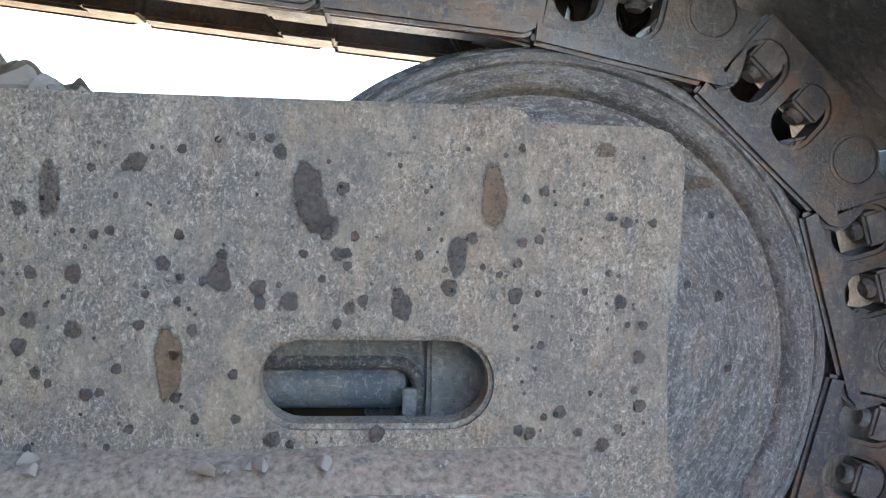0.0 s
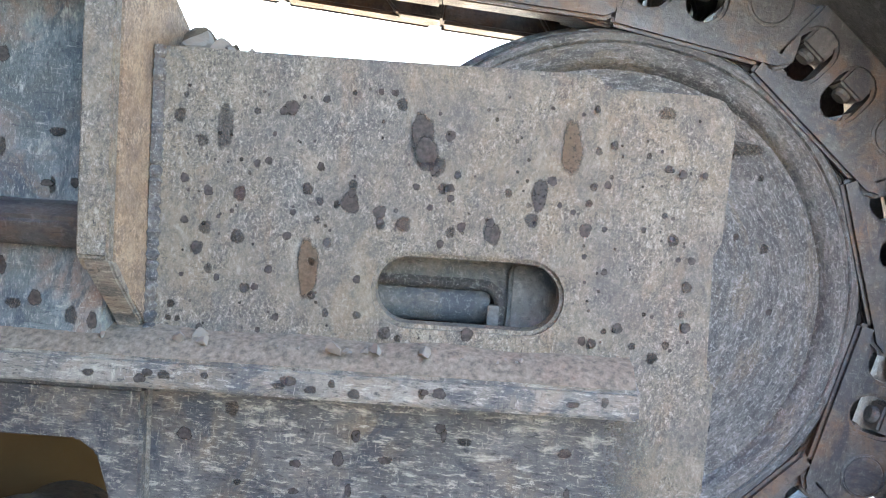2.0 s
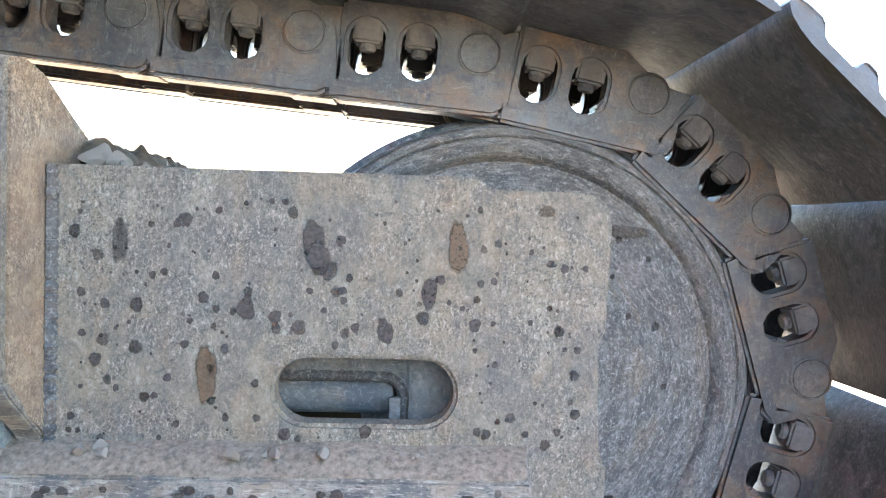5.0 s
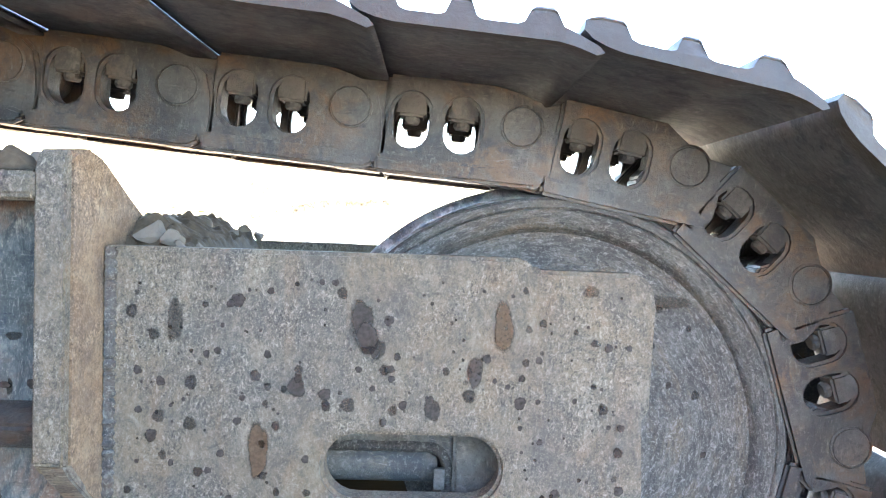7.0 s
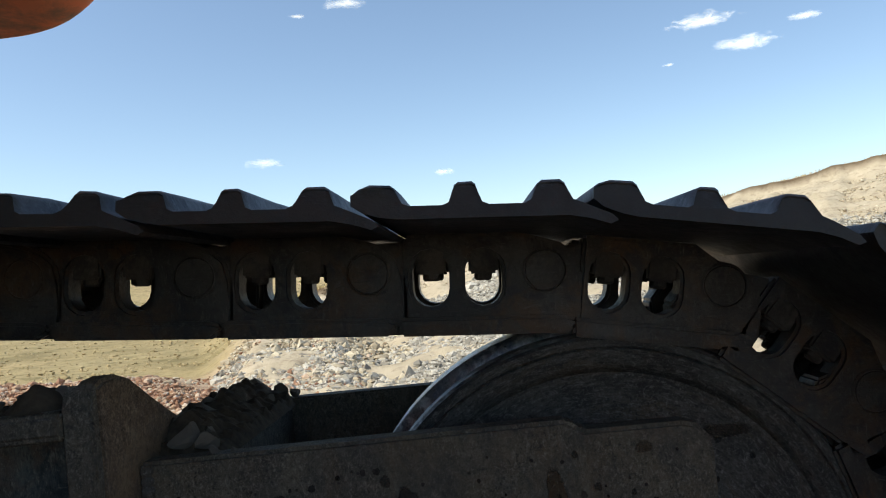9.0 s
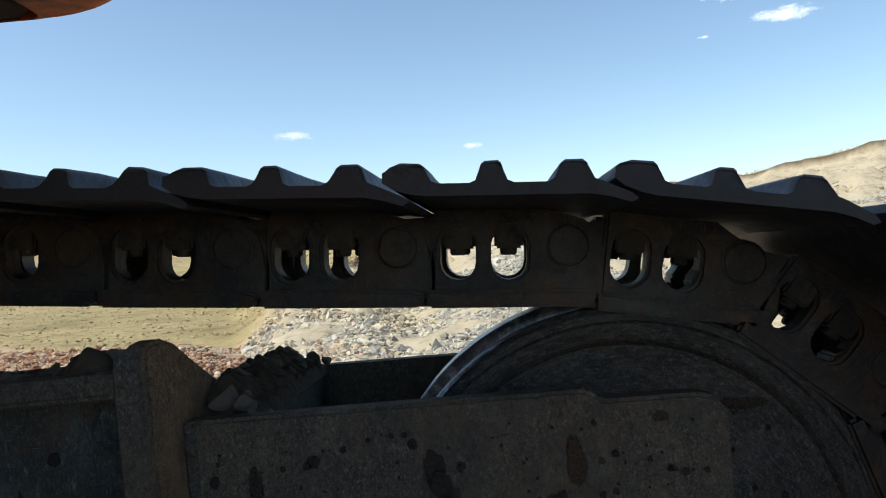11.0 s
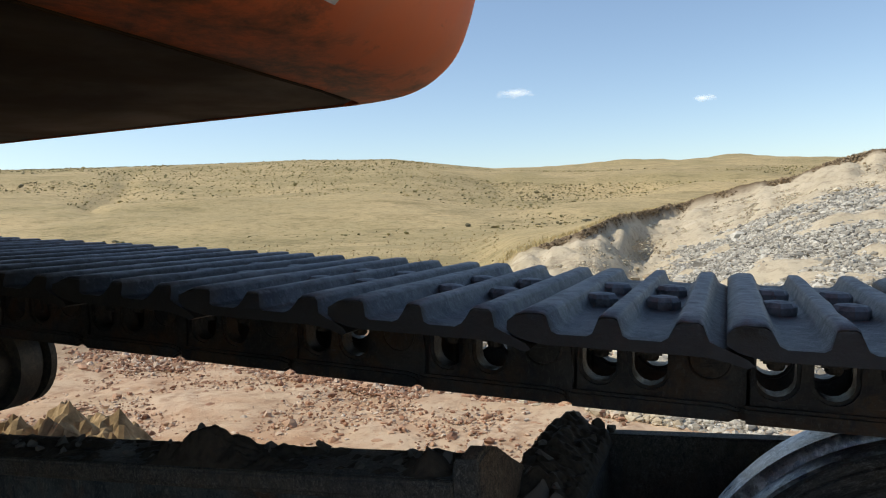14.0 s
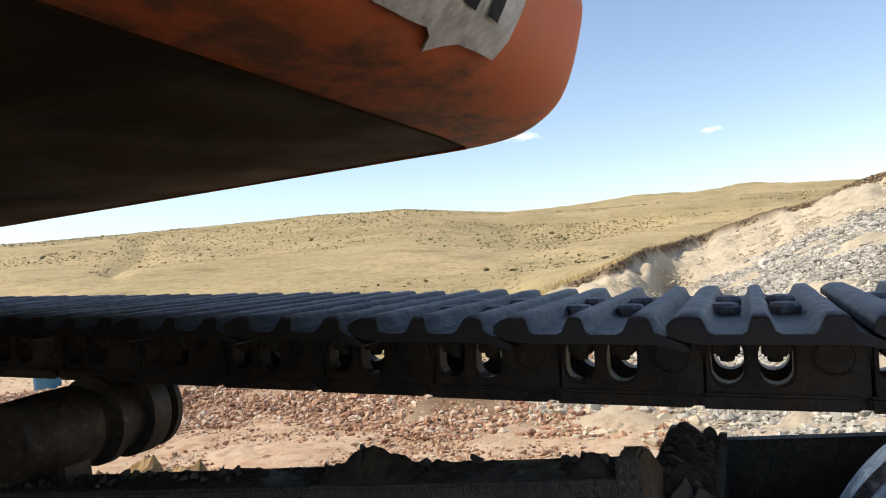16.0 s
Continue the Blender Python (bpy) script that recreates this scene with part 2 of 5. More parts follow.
def turned_steel(name):
    """Idler face: streaks and scratches follow the wheel's turning."""
    m, n, l, b = mat(name)
    g = n.new("ShaderNodeNewGeometry")
    off = n.new("ShaderNodeVectorMath")
    off.operation = "SUBTRACT"
    off.inputs[1].default_value = (0.209, 0, -0.447)
    l.new(g.outputs["Position"], off.inputs[0])
    sep = n.new("ShaderNodeSeparateXYZ")
    l.new(off.outputs[0], sep.inputs[0])
    an = n.new("ShaderNodeMath")
    an.operation = "ARCTAN2"
    l.new(sep.outputs[2], an.inputs[0])
    l.new(sep.outputs[0], an.inputs[1])
    flat = n.new("ShaderNodeVectorMath")
    flat.operation = "MULTIPLY"
    flat.inputs[1].default_value = (1, 0, 1)
    l.new(off.outputs[0], flat.inputs[0])
    ln = n.new("ShaderNodeVectorMath")
    ln.operation = "LENGTH"
    l.new(flat.outputs[0], ln.inputs[0])
    comb = n.new("ShaderNodeCombineXYZ")
    l.new(ln.outputs["Value"], comb.inputs[0])
    ka = n.new("ShaderNodeMath")
    ka.operation = "MULTIPLY"
    ka.inputs[1].default_value = 0.055
    l.new(an.outputs[0], ka.inputs[0])
    l.new(ka.outputs[0], comb.inputs[1])
    streak = noise_tex(n, l, comb.outputs[0], 300, 7, 0.84, 0.25)
    wide = noise_tex(n, l, comb.outputs[0], 62, 6, 0.7, 0.4)
    pos = coords(n, l)
    grit = noise_tex(n, l, pos, 360, 5, 0.82)
    patch = noise_tex(n, l, comb.outputs[0], 34, 6, 0.65, 0.8)
    chip = noise_tex(n, l, pos, 120, 7, 0.8, 0.5)
    c = mix(n, l, ramp(n, l, wide, [(0.43, grey(0)), (0.57, grey(1))]), (0.076, 0.073, 0.066), (0.040, 0.039, 0.037))
    c = mix(n, l, ramp(n, l, patch, [(0.54, grey(0)), (0.66, grey(0.6))]), c, (0.086, 0.066, 0.043))
    c = mix(n, l, ramp(n, l, streak, [(0.54, grey(0)), (0.60, grey(0.85))]), c, (0.155, 0.153, 0.146))
    c = mix(n, l, ramp(n, l, streak, [(0.40, grey(0.9)), (0.46, grey(0))]), c, (0.020, 0.0205, 0.022))
    c = mix(n, l, ramp(n, l, chip, [(0.57, grey(0)), (0.63, grey(0.8))]), c, (0.185, 0.182, 0.168))
    c = mix(n, l, ramp(n, l, chip, [(0.37, grey(0.8)), (0.43, grey(0))]), c, (0.022, 0.022, 0.024))
    c = mix(n, l, ramp(n, l, grit, [(0.56, grey(0)), (0.64, grey(0.7))]), c, (0.17, 0.17, 0.162))
    c = mix(n, l, ramp(n, l, grit, [(0.37, grey(0.7)), (0.44, grey(0))]), c, (0.018, 0.018, 0.019))
    l.new(c, b.inputs["Base Color"])
    b.inputs["Metallic"].default_value = 0.1
    b.inputs["Roughness"].default_value = 0.66
    b.inputs["Specular IOR Level"].default_value = 0.3
    add = n.new("ShaderNodeMath")
    l.new(streak, add.inputs[0])
    l.new(chip, add.inputs[1])
    bump(n, l, b, add.outputs[0], 0.5, 0.0016)
    return m


M_IDLER = turned_steel("turned_idler_steel")
M_LINK = worn_metal("rusty_chain_steel", (0.165, 0.160, 0.156), (0.36, 0.345, 0.32), (0.05, 0.047, 0.046), (0.30, 0.165, 0.08), rough=0.42, fine=260, chips=0.60, rusty=0.45, metallic=0.25, tone=0.295)
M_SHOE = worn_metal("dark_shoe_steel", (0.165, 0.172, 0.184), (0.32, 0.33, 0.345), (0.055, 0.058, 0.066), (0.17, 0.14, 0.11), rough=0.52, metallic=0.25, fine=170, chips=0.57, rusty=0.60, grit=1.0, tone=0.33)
# dark brown at the near ends of the shoes, with a ragged edge
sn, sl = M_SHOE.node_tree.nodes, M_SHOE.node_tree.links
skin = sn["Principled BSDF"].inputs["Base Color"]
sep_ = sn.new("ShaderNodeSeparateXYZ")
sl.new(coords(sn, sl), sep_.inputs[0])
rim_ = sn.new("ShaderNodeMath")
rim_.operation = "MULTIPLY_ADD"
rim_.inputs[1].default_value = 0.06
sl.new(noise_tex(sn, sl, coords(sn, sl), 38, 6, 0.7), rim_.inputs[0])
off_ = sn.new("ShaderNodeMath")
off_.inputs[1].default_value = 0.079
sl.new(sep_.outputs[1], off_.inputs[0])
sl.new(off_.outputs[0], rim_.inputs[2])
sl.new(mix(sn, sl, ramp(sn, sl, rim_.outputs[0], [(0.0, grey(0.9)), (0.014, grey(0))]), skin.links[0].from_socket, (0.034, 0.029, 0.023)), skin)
# and a patchy dark brown that grows stronger towards -x
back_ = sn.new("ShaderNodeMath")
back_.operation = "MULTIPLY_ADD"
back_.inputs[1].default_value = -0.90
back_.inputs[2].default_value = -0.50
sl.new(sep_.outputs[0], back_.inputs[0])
brown_ = sn.new("ShaderNodeMath")
brown_.operation = "MULTIPLY"
brown_.use_clamp = True
sl.new(back_.outputs[0], brown_.inputs[0])
sl.new(ramp(sn, sl, noise_tex(sn, sl, coords(sn, sl), 22, 7, 0.7), [(0.35, grey(0.9)), (0.60, grey(1.6))]), brown_.inputs[1])
sl.new(mix(sn, sl, brown_.outputs[0], skin.links[0].from_socket, (0.032, 0.027, 0.021)), skin)
# rubbed tops of the bars, their sunlit gloss painted in as a paler colour
skin_from = skin.links[0].from_socket
tc_ = sn.new("ShaderNodeTexCoord")
up_ = sn.new("ShaderNodeSeparateXYZ")
sl.new(tc_.outputs["Object"], up_.inputs[0])
lift = sn.new("ShaderNodeMath")
lift.operation = "MULTIPLY_ADD"
lift.inputs[1].default_value = 60.0
lift.inputs[2].default_value = 1.0
sl.new(up_.outputs[2], lift.inputs[0])
rub_gloss = sn.new("ShaderNodeMath")
rub_gloss.operation = "MULTIPLY"
sl.new(ramp(sn, sl, lift.outputs[0], [(0.72, grey(0)), (0.95, grey(0.9))]), rub_gloss.inputs[0])
sl.new(ramp(sn, sl, noise_tex(sn, sl, coords(sn, sl), 45, 6, 0.7), [(0.36, grey(0.15)), (0.58, grey(0.9))]), rub_gloss.inputs[1])
sl.new(mix(sn, sl, rub_gloss.outputs[0], skin_from, (0.17, 0.178, 0.19)), skin)
M_NUT = worn_metal("nut_steel", (0.19, 0.17, 0.15), (0.27, 0.25, 0.22), (0.09, 0.08, 0.075), (0.24, 0.15, 0.09), rusty=0.56, tone=0.34)
M_TREAD = worn_metal("polished_tread", (0.75, 0.77, 0.80), (1.2, 1.22, 1.25), (0.15, 0.155, 0.16), (0.3, 0.27, 0.24), rough=0.36, metallic=0.85, chips=0.5, tone=0.62)
M_TUBE = worn_metal("adjuster_tube_paint", (0.27, 0.275, 0.25), (0.50, 0.50, 0.45), (0.05, 0.055, 0.06), (0.28, 0.22, 0.16), chips=0.58, tone=0.32)
M_ROLLER = worn_metal("oily_roller_steel", (0.13, 0.11, 0.085), (0.30, 0.25, 0.18), (0.04, 0.035, 0.03), (0.2, 0.14, 0.08), rough=0.5, tone=0.30)


def orange_paint():
    m, n, l, b = mat("chalky_orange_paint")
    v = coords(n, l)
    big = noise_tex(n, l, v, 5, 6, 0.6, 0.4)
    mid = noise_tex(n, l, v, 26, 8, 0.68, 0.1)
    tiny = noise_tex(n, l, v, 190, 5, 0.7)
    scrape = noise_tex(n, l, coords(n, l, (1.0, 0.25, 1.6)), 55, 6, 0.7, 0.6)
    c = mix(n, l, ramp(n, l, big, [(0.4, grey(0)), (0.62, grey(1))]), (0.68, 0.145, 0.038), (0.58, 0.155, 0.058))
    c = mix(n, l, ramp(n, l, mid, [(0.62, grey(0)), (0.76, grey(0.45))]), c, (0.20, 0.085, 0.045))
    c = mix(n, l, ramp(n, l, tiny, [(0.70, grey(0)), (0.78, grey(0.7))]), c, (0.13, 0.07, 0.05))
    c = mix(n, l, ramp(n, l, scrape, [(0.67, grey(0)), (0.74, grey(0.5))]), c, (0.12, 0.055, 0.035))
    # mud splashed up from below, with a ragged upper edge
    sep = n.new("ShaderNodeSeparateXYZ")
    l.new(v, sep.inputs[0])
    edge = n.new("ShaderNodeMath")
    edge.operation = "MULTIPLY_ADD"
    l.new(noise_tex(n, l, coords(n, l, (1.0, 0.7, 1.0)), 13, 8, 0.72, 0.2), edge.inputs[0])
    edge.inputs[1].default_value = -0.16
    l.new(sep.outputs[2], edge.inputs[2])
    c = mix(n, l, ramp(n, l, edge.outputs[0], [(0.206, grey(0.85)), (0.234, grey(0))]), c, (0.105, 0.066, 0.036))
    l.new(c, b.inputs["Base Color"])
    b.inputs["Roughness"].default_value = 0.62
    b.inputs["Specular IOR Level"].default_value = 0.3
    bump(n, l, b, tiny, 0.25, 0.001)
    return m


M_ORANGE = orange_paint()


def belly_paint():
    """Old red-brown paint, down to near black in broad patches, finely flecked."""
    m, n, l, b = mat("dark_belly")
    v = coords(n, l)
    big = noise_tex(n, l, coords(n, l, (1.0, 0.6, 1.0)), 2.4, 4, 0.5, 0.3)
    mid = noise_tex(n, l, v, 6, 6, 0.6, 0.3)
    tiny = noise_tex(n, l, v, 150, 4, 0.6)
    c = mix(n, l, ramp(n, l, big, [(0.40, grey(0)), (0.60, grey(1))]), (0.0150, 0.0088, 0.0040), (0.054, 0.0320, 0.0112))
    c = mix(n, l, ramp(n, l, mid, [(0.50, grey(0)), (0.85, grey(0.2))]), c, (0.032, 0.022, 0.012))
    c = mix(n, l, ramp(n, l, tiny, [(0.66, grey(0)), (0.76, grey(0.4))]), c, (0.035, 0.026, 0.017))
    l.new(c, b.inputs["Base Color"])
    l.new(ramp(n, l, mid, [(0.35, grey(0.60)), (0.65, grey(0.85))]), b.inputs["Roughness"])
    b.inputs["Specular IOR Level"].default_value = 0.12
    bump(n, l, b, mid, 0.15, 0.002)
    return m


M_UNDER = belly_paint()


def plain(name, colour, rough=0.8, spot=0.25, scale=60, metallic=0.0):
    m, n, l, b = mat(name)
    v = coords(n, l)
    t = noise_tex(n, l, v, scale, 6, 0.65)
    c = mix(n, l, ramp(n, l, t, [(0.35, grey(0)), (0.65, grey(1))]), tuple(x * (1 - spot) for x in colour), tuple(min(1, x * (1 + spot)) for x in colour))
    l.new(c, b.inputs["Base Color"])
    b.inputs["Roughness"].default_value = rough
    b.inputs["Specular IOR Level"].default_value = 0.2
    b.inputs["Metallic"].default_value = metallic
    bump(n, l, b, t, 0.4, 0.002)
    return m


M_OIL = plain("oil_spot_dark", (0.030, 0.025, 0.022), 0.7, 0.5, 220)
M_MUD = plain("mud_splash_brown", (0.058, 0.040, 0.025), 0.75, 0.3, 300)
for stain in (M_OIL, M_MUD, M_SCRAPE):
    sn, sl = stain.node_tree.nodes, stain.node_tree.links
    at_ = sn.new("ShaderNodeAttribute")
    at_.attribute_name = "fade"
    rag = noise_tex(sn, sl, coords(sn, sl), 420, 4, 0.7)
    sub = sn.new("ShaderNodeMath")
    sub.operation = "MULTIPLY_ADD"
    sub.inputs[1].default_value = 0.7
    sl.new(rag, sub.inputs[0])
    sl.new(at_.outputs["Fac"], sub.inputs[2])
    info = sn.new("ShaderNodeObjectInfo")
    deep = sn.new("ShaderNodeMath")
    deep.operation = "MULTIPLY"
    sl.new(ramp(sn, sl, sub.outputs[0], [(0.52, grey(0)), (1.0, grey(1))]), deep.inputs[0])
    deep.inputs[1].default_value = 1.0
    if stain is not M_SCRAPE:
        sl.new(ramp(sn, sl, info.outputs["Random"], [(0.0, grey(0.55)), (0.6, grey(0.95))]), deep.inputs[1])
    deep.use_clamp = True
    sl.new(deep.outputs[0], sn["Principled BSDF"].inputs["Alpha"])
M_DIRT = plain("packed_dirt", (0.058, 0.045, 0.031), 0.95, 0.3, 70)
M_DUST = plain("loose_red_dust", (0.110, 0.089, 0.066), 0.95, 0.4, 160)
M_PLATE_WHITE = plain("battered_plate_white", (0.55, 0.54, 0.51), 0.55, 0.3, 45)
M_PLATE_BAR = plain("plate_bar_black", (0.05, 0.05, 0.055), 0.6, 0.2, 60)
M_TAB = plain("bare_tab_steel", (0.085, 0.085, 0.08), 0.5, 0.3, 200)
M_DRUM = plain("blue_drum_paint", (0.06, 0.20, 0.33), 0.5, 0.15, 20)


def cloud_material():
    """Thin white vapour: dense in the middle, ragged and clear at the rim."""
    m, n, l, b = mat("cloud_white")
    tc = n.new("ShaderNodeTexCoord")
    ln = n.new("ShaderNodeVectorMath")
    ln.operation = "LENGTH"
    l.new(tc.outputs["Object"], ln.inputs[0])
    mp = n.new("ShaderNodeMapping")
    mp.inputs["Scale"].default_value = (0.0022, 0.0022, 0.005)
    g = n.new("ShaderNodeNewGeometry")
    l.new(g.outputs["Position"], mp.inputs[0])
    puff = noise_tex(n, l, mp.outputs[0], 6, 8, 0.62, 0.4)
    ma = n.new("ShaderNodeMath")
    ma.operation = "SUBTRACT"
    l.new(puff, ma.inputs[0])
    fall = n.new("ShaderNodeMath")
    fall.operation = "MULTIPLY"
    fall.inputs[1].default_value = 0.62
    l.new(ln.outputs["Value"], fall.inputs[0])
    l.new(fall.outputs[0], ma.inputs[1])
    a = ramp(n, l, ma.outputs[0], [(0.08, grey(0)), (0.50, grey(0.7))])
    l.new(a, b.inputs["Alpha"])
    b.inputs["Base Color"].default_value = (0.9, 0.9, 0.9, 1)
    b.inputs["Roughness"].default_value = 1.0
    b.inputs["Emission Color"].default_value = (0.95, 0.97, 1.0, 1)
    b.inputs["Emission Strength"].default_value = 0.75
    return m


M_CLOUD = cloud_material()


def island_rock(name, stops, rough=0.9):
    m, n, l, b = mat(name)
    g = n.new("ShaderNodeNewGeometry")
    c = ramp(n, l, g.outputs["Random Per Island"], stops)
    t = noise_tex(n, l, coords(n, l), 40, 5, 0.65)
    c = mix(n, l, ramp(n, l, t, [(0.3, grey(0.45)), (0.6, grey(0))]), c, grey(0.55), "MULTIPLY")
    l.new(c, b.inputs["Base Color"])
    b.inputs["Roughness"].default_value = rough
    bump(n, l, b, t, 0.5, 0.006)
    return m


M_RED_ROCK = island_rock("red_rubble", [(0, (0.19, 0.095, 0.055)), (0.35, (0.38, 0.205, 0.12)), (0.7, (0.48, 0.315, 0.20)), (1, (0.62, 0.52, 0.41))])
M_GREY_ROCK = island_rock("grey_rubble", [(0, (0.20, 0.182, 0.148)), (0.4, (0.36, 0.332, 0.275)), (0.75, (0.47, 0.437, 0.365)), (1, (0.60, 0.56, 0.48))])
M_TAN_ROCK = island_rock("tan_bank_rock", [(0, (0.34, 0.27, 0.18)), (0.5, (0.50, 0.425, 0.30)), (1, (0.62, 0.55, 0.41))])
M_STONE = island_rock("frame_stone", [(0, (0.075, 0.062, 0.049)), (1, (0.135, 0.118, 0.095))])
M_SHRUB = island_rock("hill_scrub", [(0, (0.12, 0.105, 0.058)), (0.6, (0.22, 0.18, 0.09)), (1, (0.31, 0.245, 0.12))])
M_GRASS = island_rock("dry_grass", [(0, (0.40, 0.29, 0.12)), (0.5, (0.55, 0.42, 0.19)), (1, (0.62, 0.50, 0.26))])


def ground_material():
    """Three grounds by place: red quarry floor, pale cut bank with grey spoil, dry grass hill. The vertex layer names the ground."""
    m, n, l, b = mat("quarry_ground")
    v = coords(n, l)
    at = n.new("ShaderNodeAttribute")
    at.attribute_name = "ground_kind"
    sep = n.new("ShaderNodeSeparateColor")
    l.new(at.outputs["Color"], sep.inputs[0])
    fine = noise_tex(n, l, v, 9, 9, 0.7)
    mid = noise_tex(n, l, v, 1.3, 7, 0.65, 0.4)
    wide = noise_tex(n, l, coords(n, l, (1, 1, 2.5)), 0.05, 8, 0.62, 0.5)
    wide2 = noise_tex(n, l, v, 0.35, 8, 0.7, 0.2)
    floor = mix(n, l, ramp(n, l, mid, [(0.3, grey(0)), (0.7, grey(1))]), (0.49, 0.350, 0.225), (0.60, 0.465, 0.335))
    floor = mix(n, l, ramp(n, l, fine, [(0.36, grey(0.8)), (0.52, grey(0))]), floor, (0.32, 0.20, 0.125))
    floor = mix(n, l, ramp(n, l, wide2, [(0.46, grey(0)), (0.60, grey(0.7))]), floor, (0.40, 0.215, 0.115))
    bank = mix(n, l, ramp(n, l, mid, [(0.35, grey(0)), (0.65, grey(1))]), (0.44, 0.368, 0.256), (0.55, 0.470, 0.343))
    bank = mix(n, l, ramp(n, l, fine, [(0.32, grey(0.8)), (0.5, grey(0))]), bank, (0.27, 0.21, 0.15))
    soil = mix(n, l, fine, (0.050, 0.032, 0.017), (0.18, 0.12, 0.066))
    hill = mix(n, l, ramp(n, l, wide, [(0.42, grey(0)), (0.58, grey(1))]), (0.37, 0.292, 0.150), (0.50, 0.378, 0.202))
    hill = mix(n, l, ramp(n, l, wide2, [(0.50, grey(0)), (0.68, grey(0.6))]), hill, (0.36, 0.30, 0.165))
    hill = mix(n, l, ramp(n, l, wide2, [(0.34, grey(0.5)), (0.46, grey(0))]), hill, (0.20, 0.165, 0.08))
    brush = noise_tex(n, l, coords(n, l, (1, 1, 1.5)), 0.16, 10, 0.78, 0.3)
    hill = mix(n, l, ramp(n, l, brush, [(0.36, grey(0.65)), (0.48, grey(0))]), hill, (0.17, 0.14, 0.065))
    hill = mix(n, l, ramp(n, l, brush, [(0.56, grey(0)), (0.70, grey(0.6))]), hill, (0.50, 0.38, 0.19))
    tuft = noise_tex(n, l, coords(n, l, (1, 1, 2)), 1.6, 6, 0.75, 0.3)
    hill = mix(n, l, ramp(n, l, tuft, [(0.38, grey(0.75)), (0.48, grey(0))]), hill, (0.19, 0.16, 0.075))
    hill = mix(n, l, ramp(n, l, tuft, [(0.56, grey(0)), (0.68, grey(0.5))]), hill, (0.52, 0.42, 0.22))
    hill = mix(n, l, ramp(n, l, fine, [(0.36, grey(0.55)), (0.50, grey(0))]), hill, (0.17, 0.135, 0.065))
    c = mix(n, l, sep.outputs[0], floor, bank)
    c = mix(n, l, sep.outputs[1], c, hill)
    c = mix(n, l, sep.outputs[2], c, soil)
    l.new(c, b.inputs["Base Color"])
    b.inputs["Roughness"].default_value = 0.95
    b.inputs["Specular IOR Level"].default_value = 0.15
    bump(n, l, b, fine, 0.8, 0.03)
    return m


M_GROUND = ground_material()

# ---------------------------------------------------------------- ground: quarry floor, berm, cut bank and hills
O = Vector((0.0, -0.8))
Z0 = -0.93
SKYLINE = [(-180, 3.0), (-100, 3.5), (-65, 4.4), (-52, 4.75), (-42, 5.0), (-32, 5.2), (-25, 5.05), (-17, 4.0), (-12, 4.0), (-8, 4.0), (0, 3.85), (6, 3.3), (14, 2.6), (40, 2.6), (90, 3.0), (180, 3.0)]
BANK_TOP = [(-26, -3.3), (-18.5, -3.0), (-16.3, -2.7), (-11.9, -1.55), (-8, -0.1), (-3.5, 0.6), (0.2, 1.5), (4.5, 2.2), (6.7, 3.05), (9.2, 3.6), (14, 3.55), (18.5, 3.65), (23.7, 4.45), (27.2, 5.0), (30, 5.4), (45, 6.3), (80, 6.0), (120, 3.0), (150, 0.0)]
SPOIL_TOP = [(-26, -5.5), (-18, -5.4), (-8, -5.0), (-6, -4.5), (-3.6, -2.85), (0.3, -1.5), (4.1, 0.0), (6.6, 0.75), (9.5, 1.0), (18, 1.3), (28, 1.0), (60, 1.5), (120, 0.5)]
FOOT = [(-60, 6.6), (-42, 5.9), (-27, 4.4), (-14, 4.0), (0, 3.5), (15, 3.6), (40, 4.0), (180, 5)]


def smoothstep(a, b, x):
    t = np.clip((x - a) / (b - a), 0, 1)
    return t * t * (3 - 2 * t)


def rim(az):
    """Distances of the toe of the cut face and of its brink: the bank swings nearer beyond the spoil."""
    k = smoothstep(-11, -3, np.asarray(az, dtype=float))
    return 7.6 + 3.9 * k, 10.0 + 6.0 * k


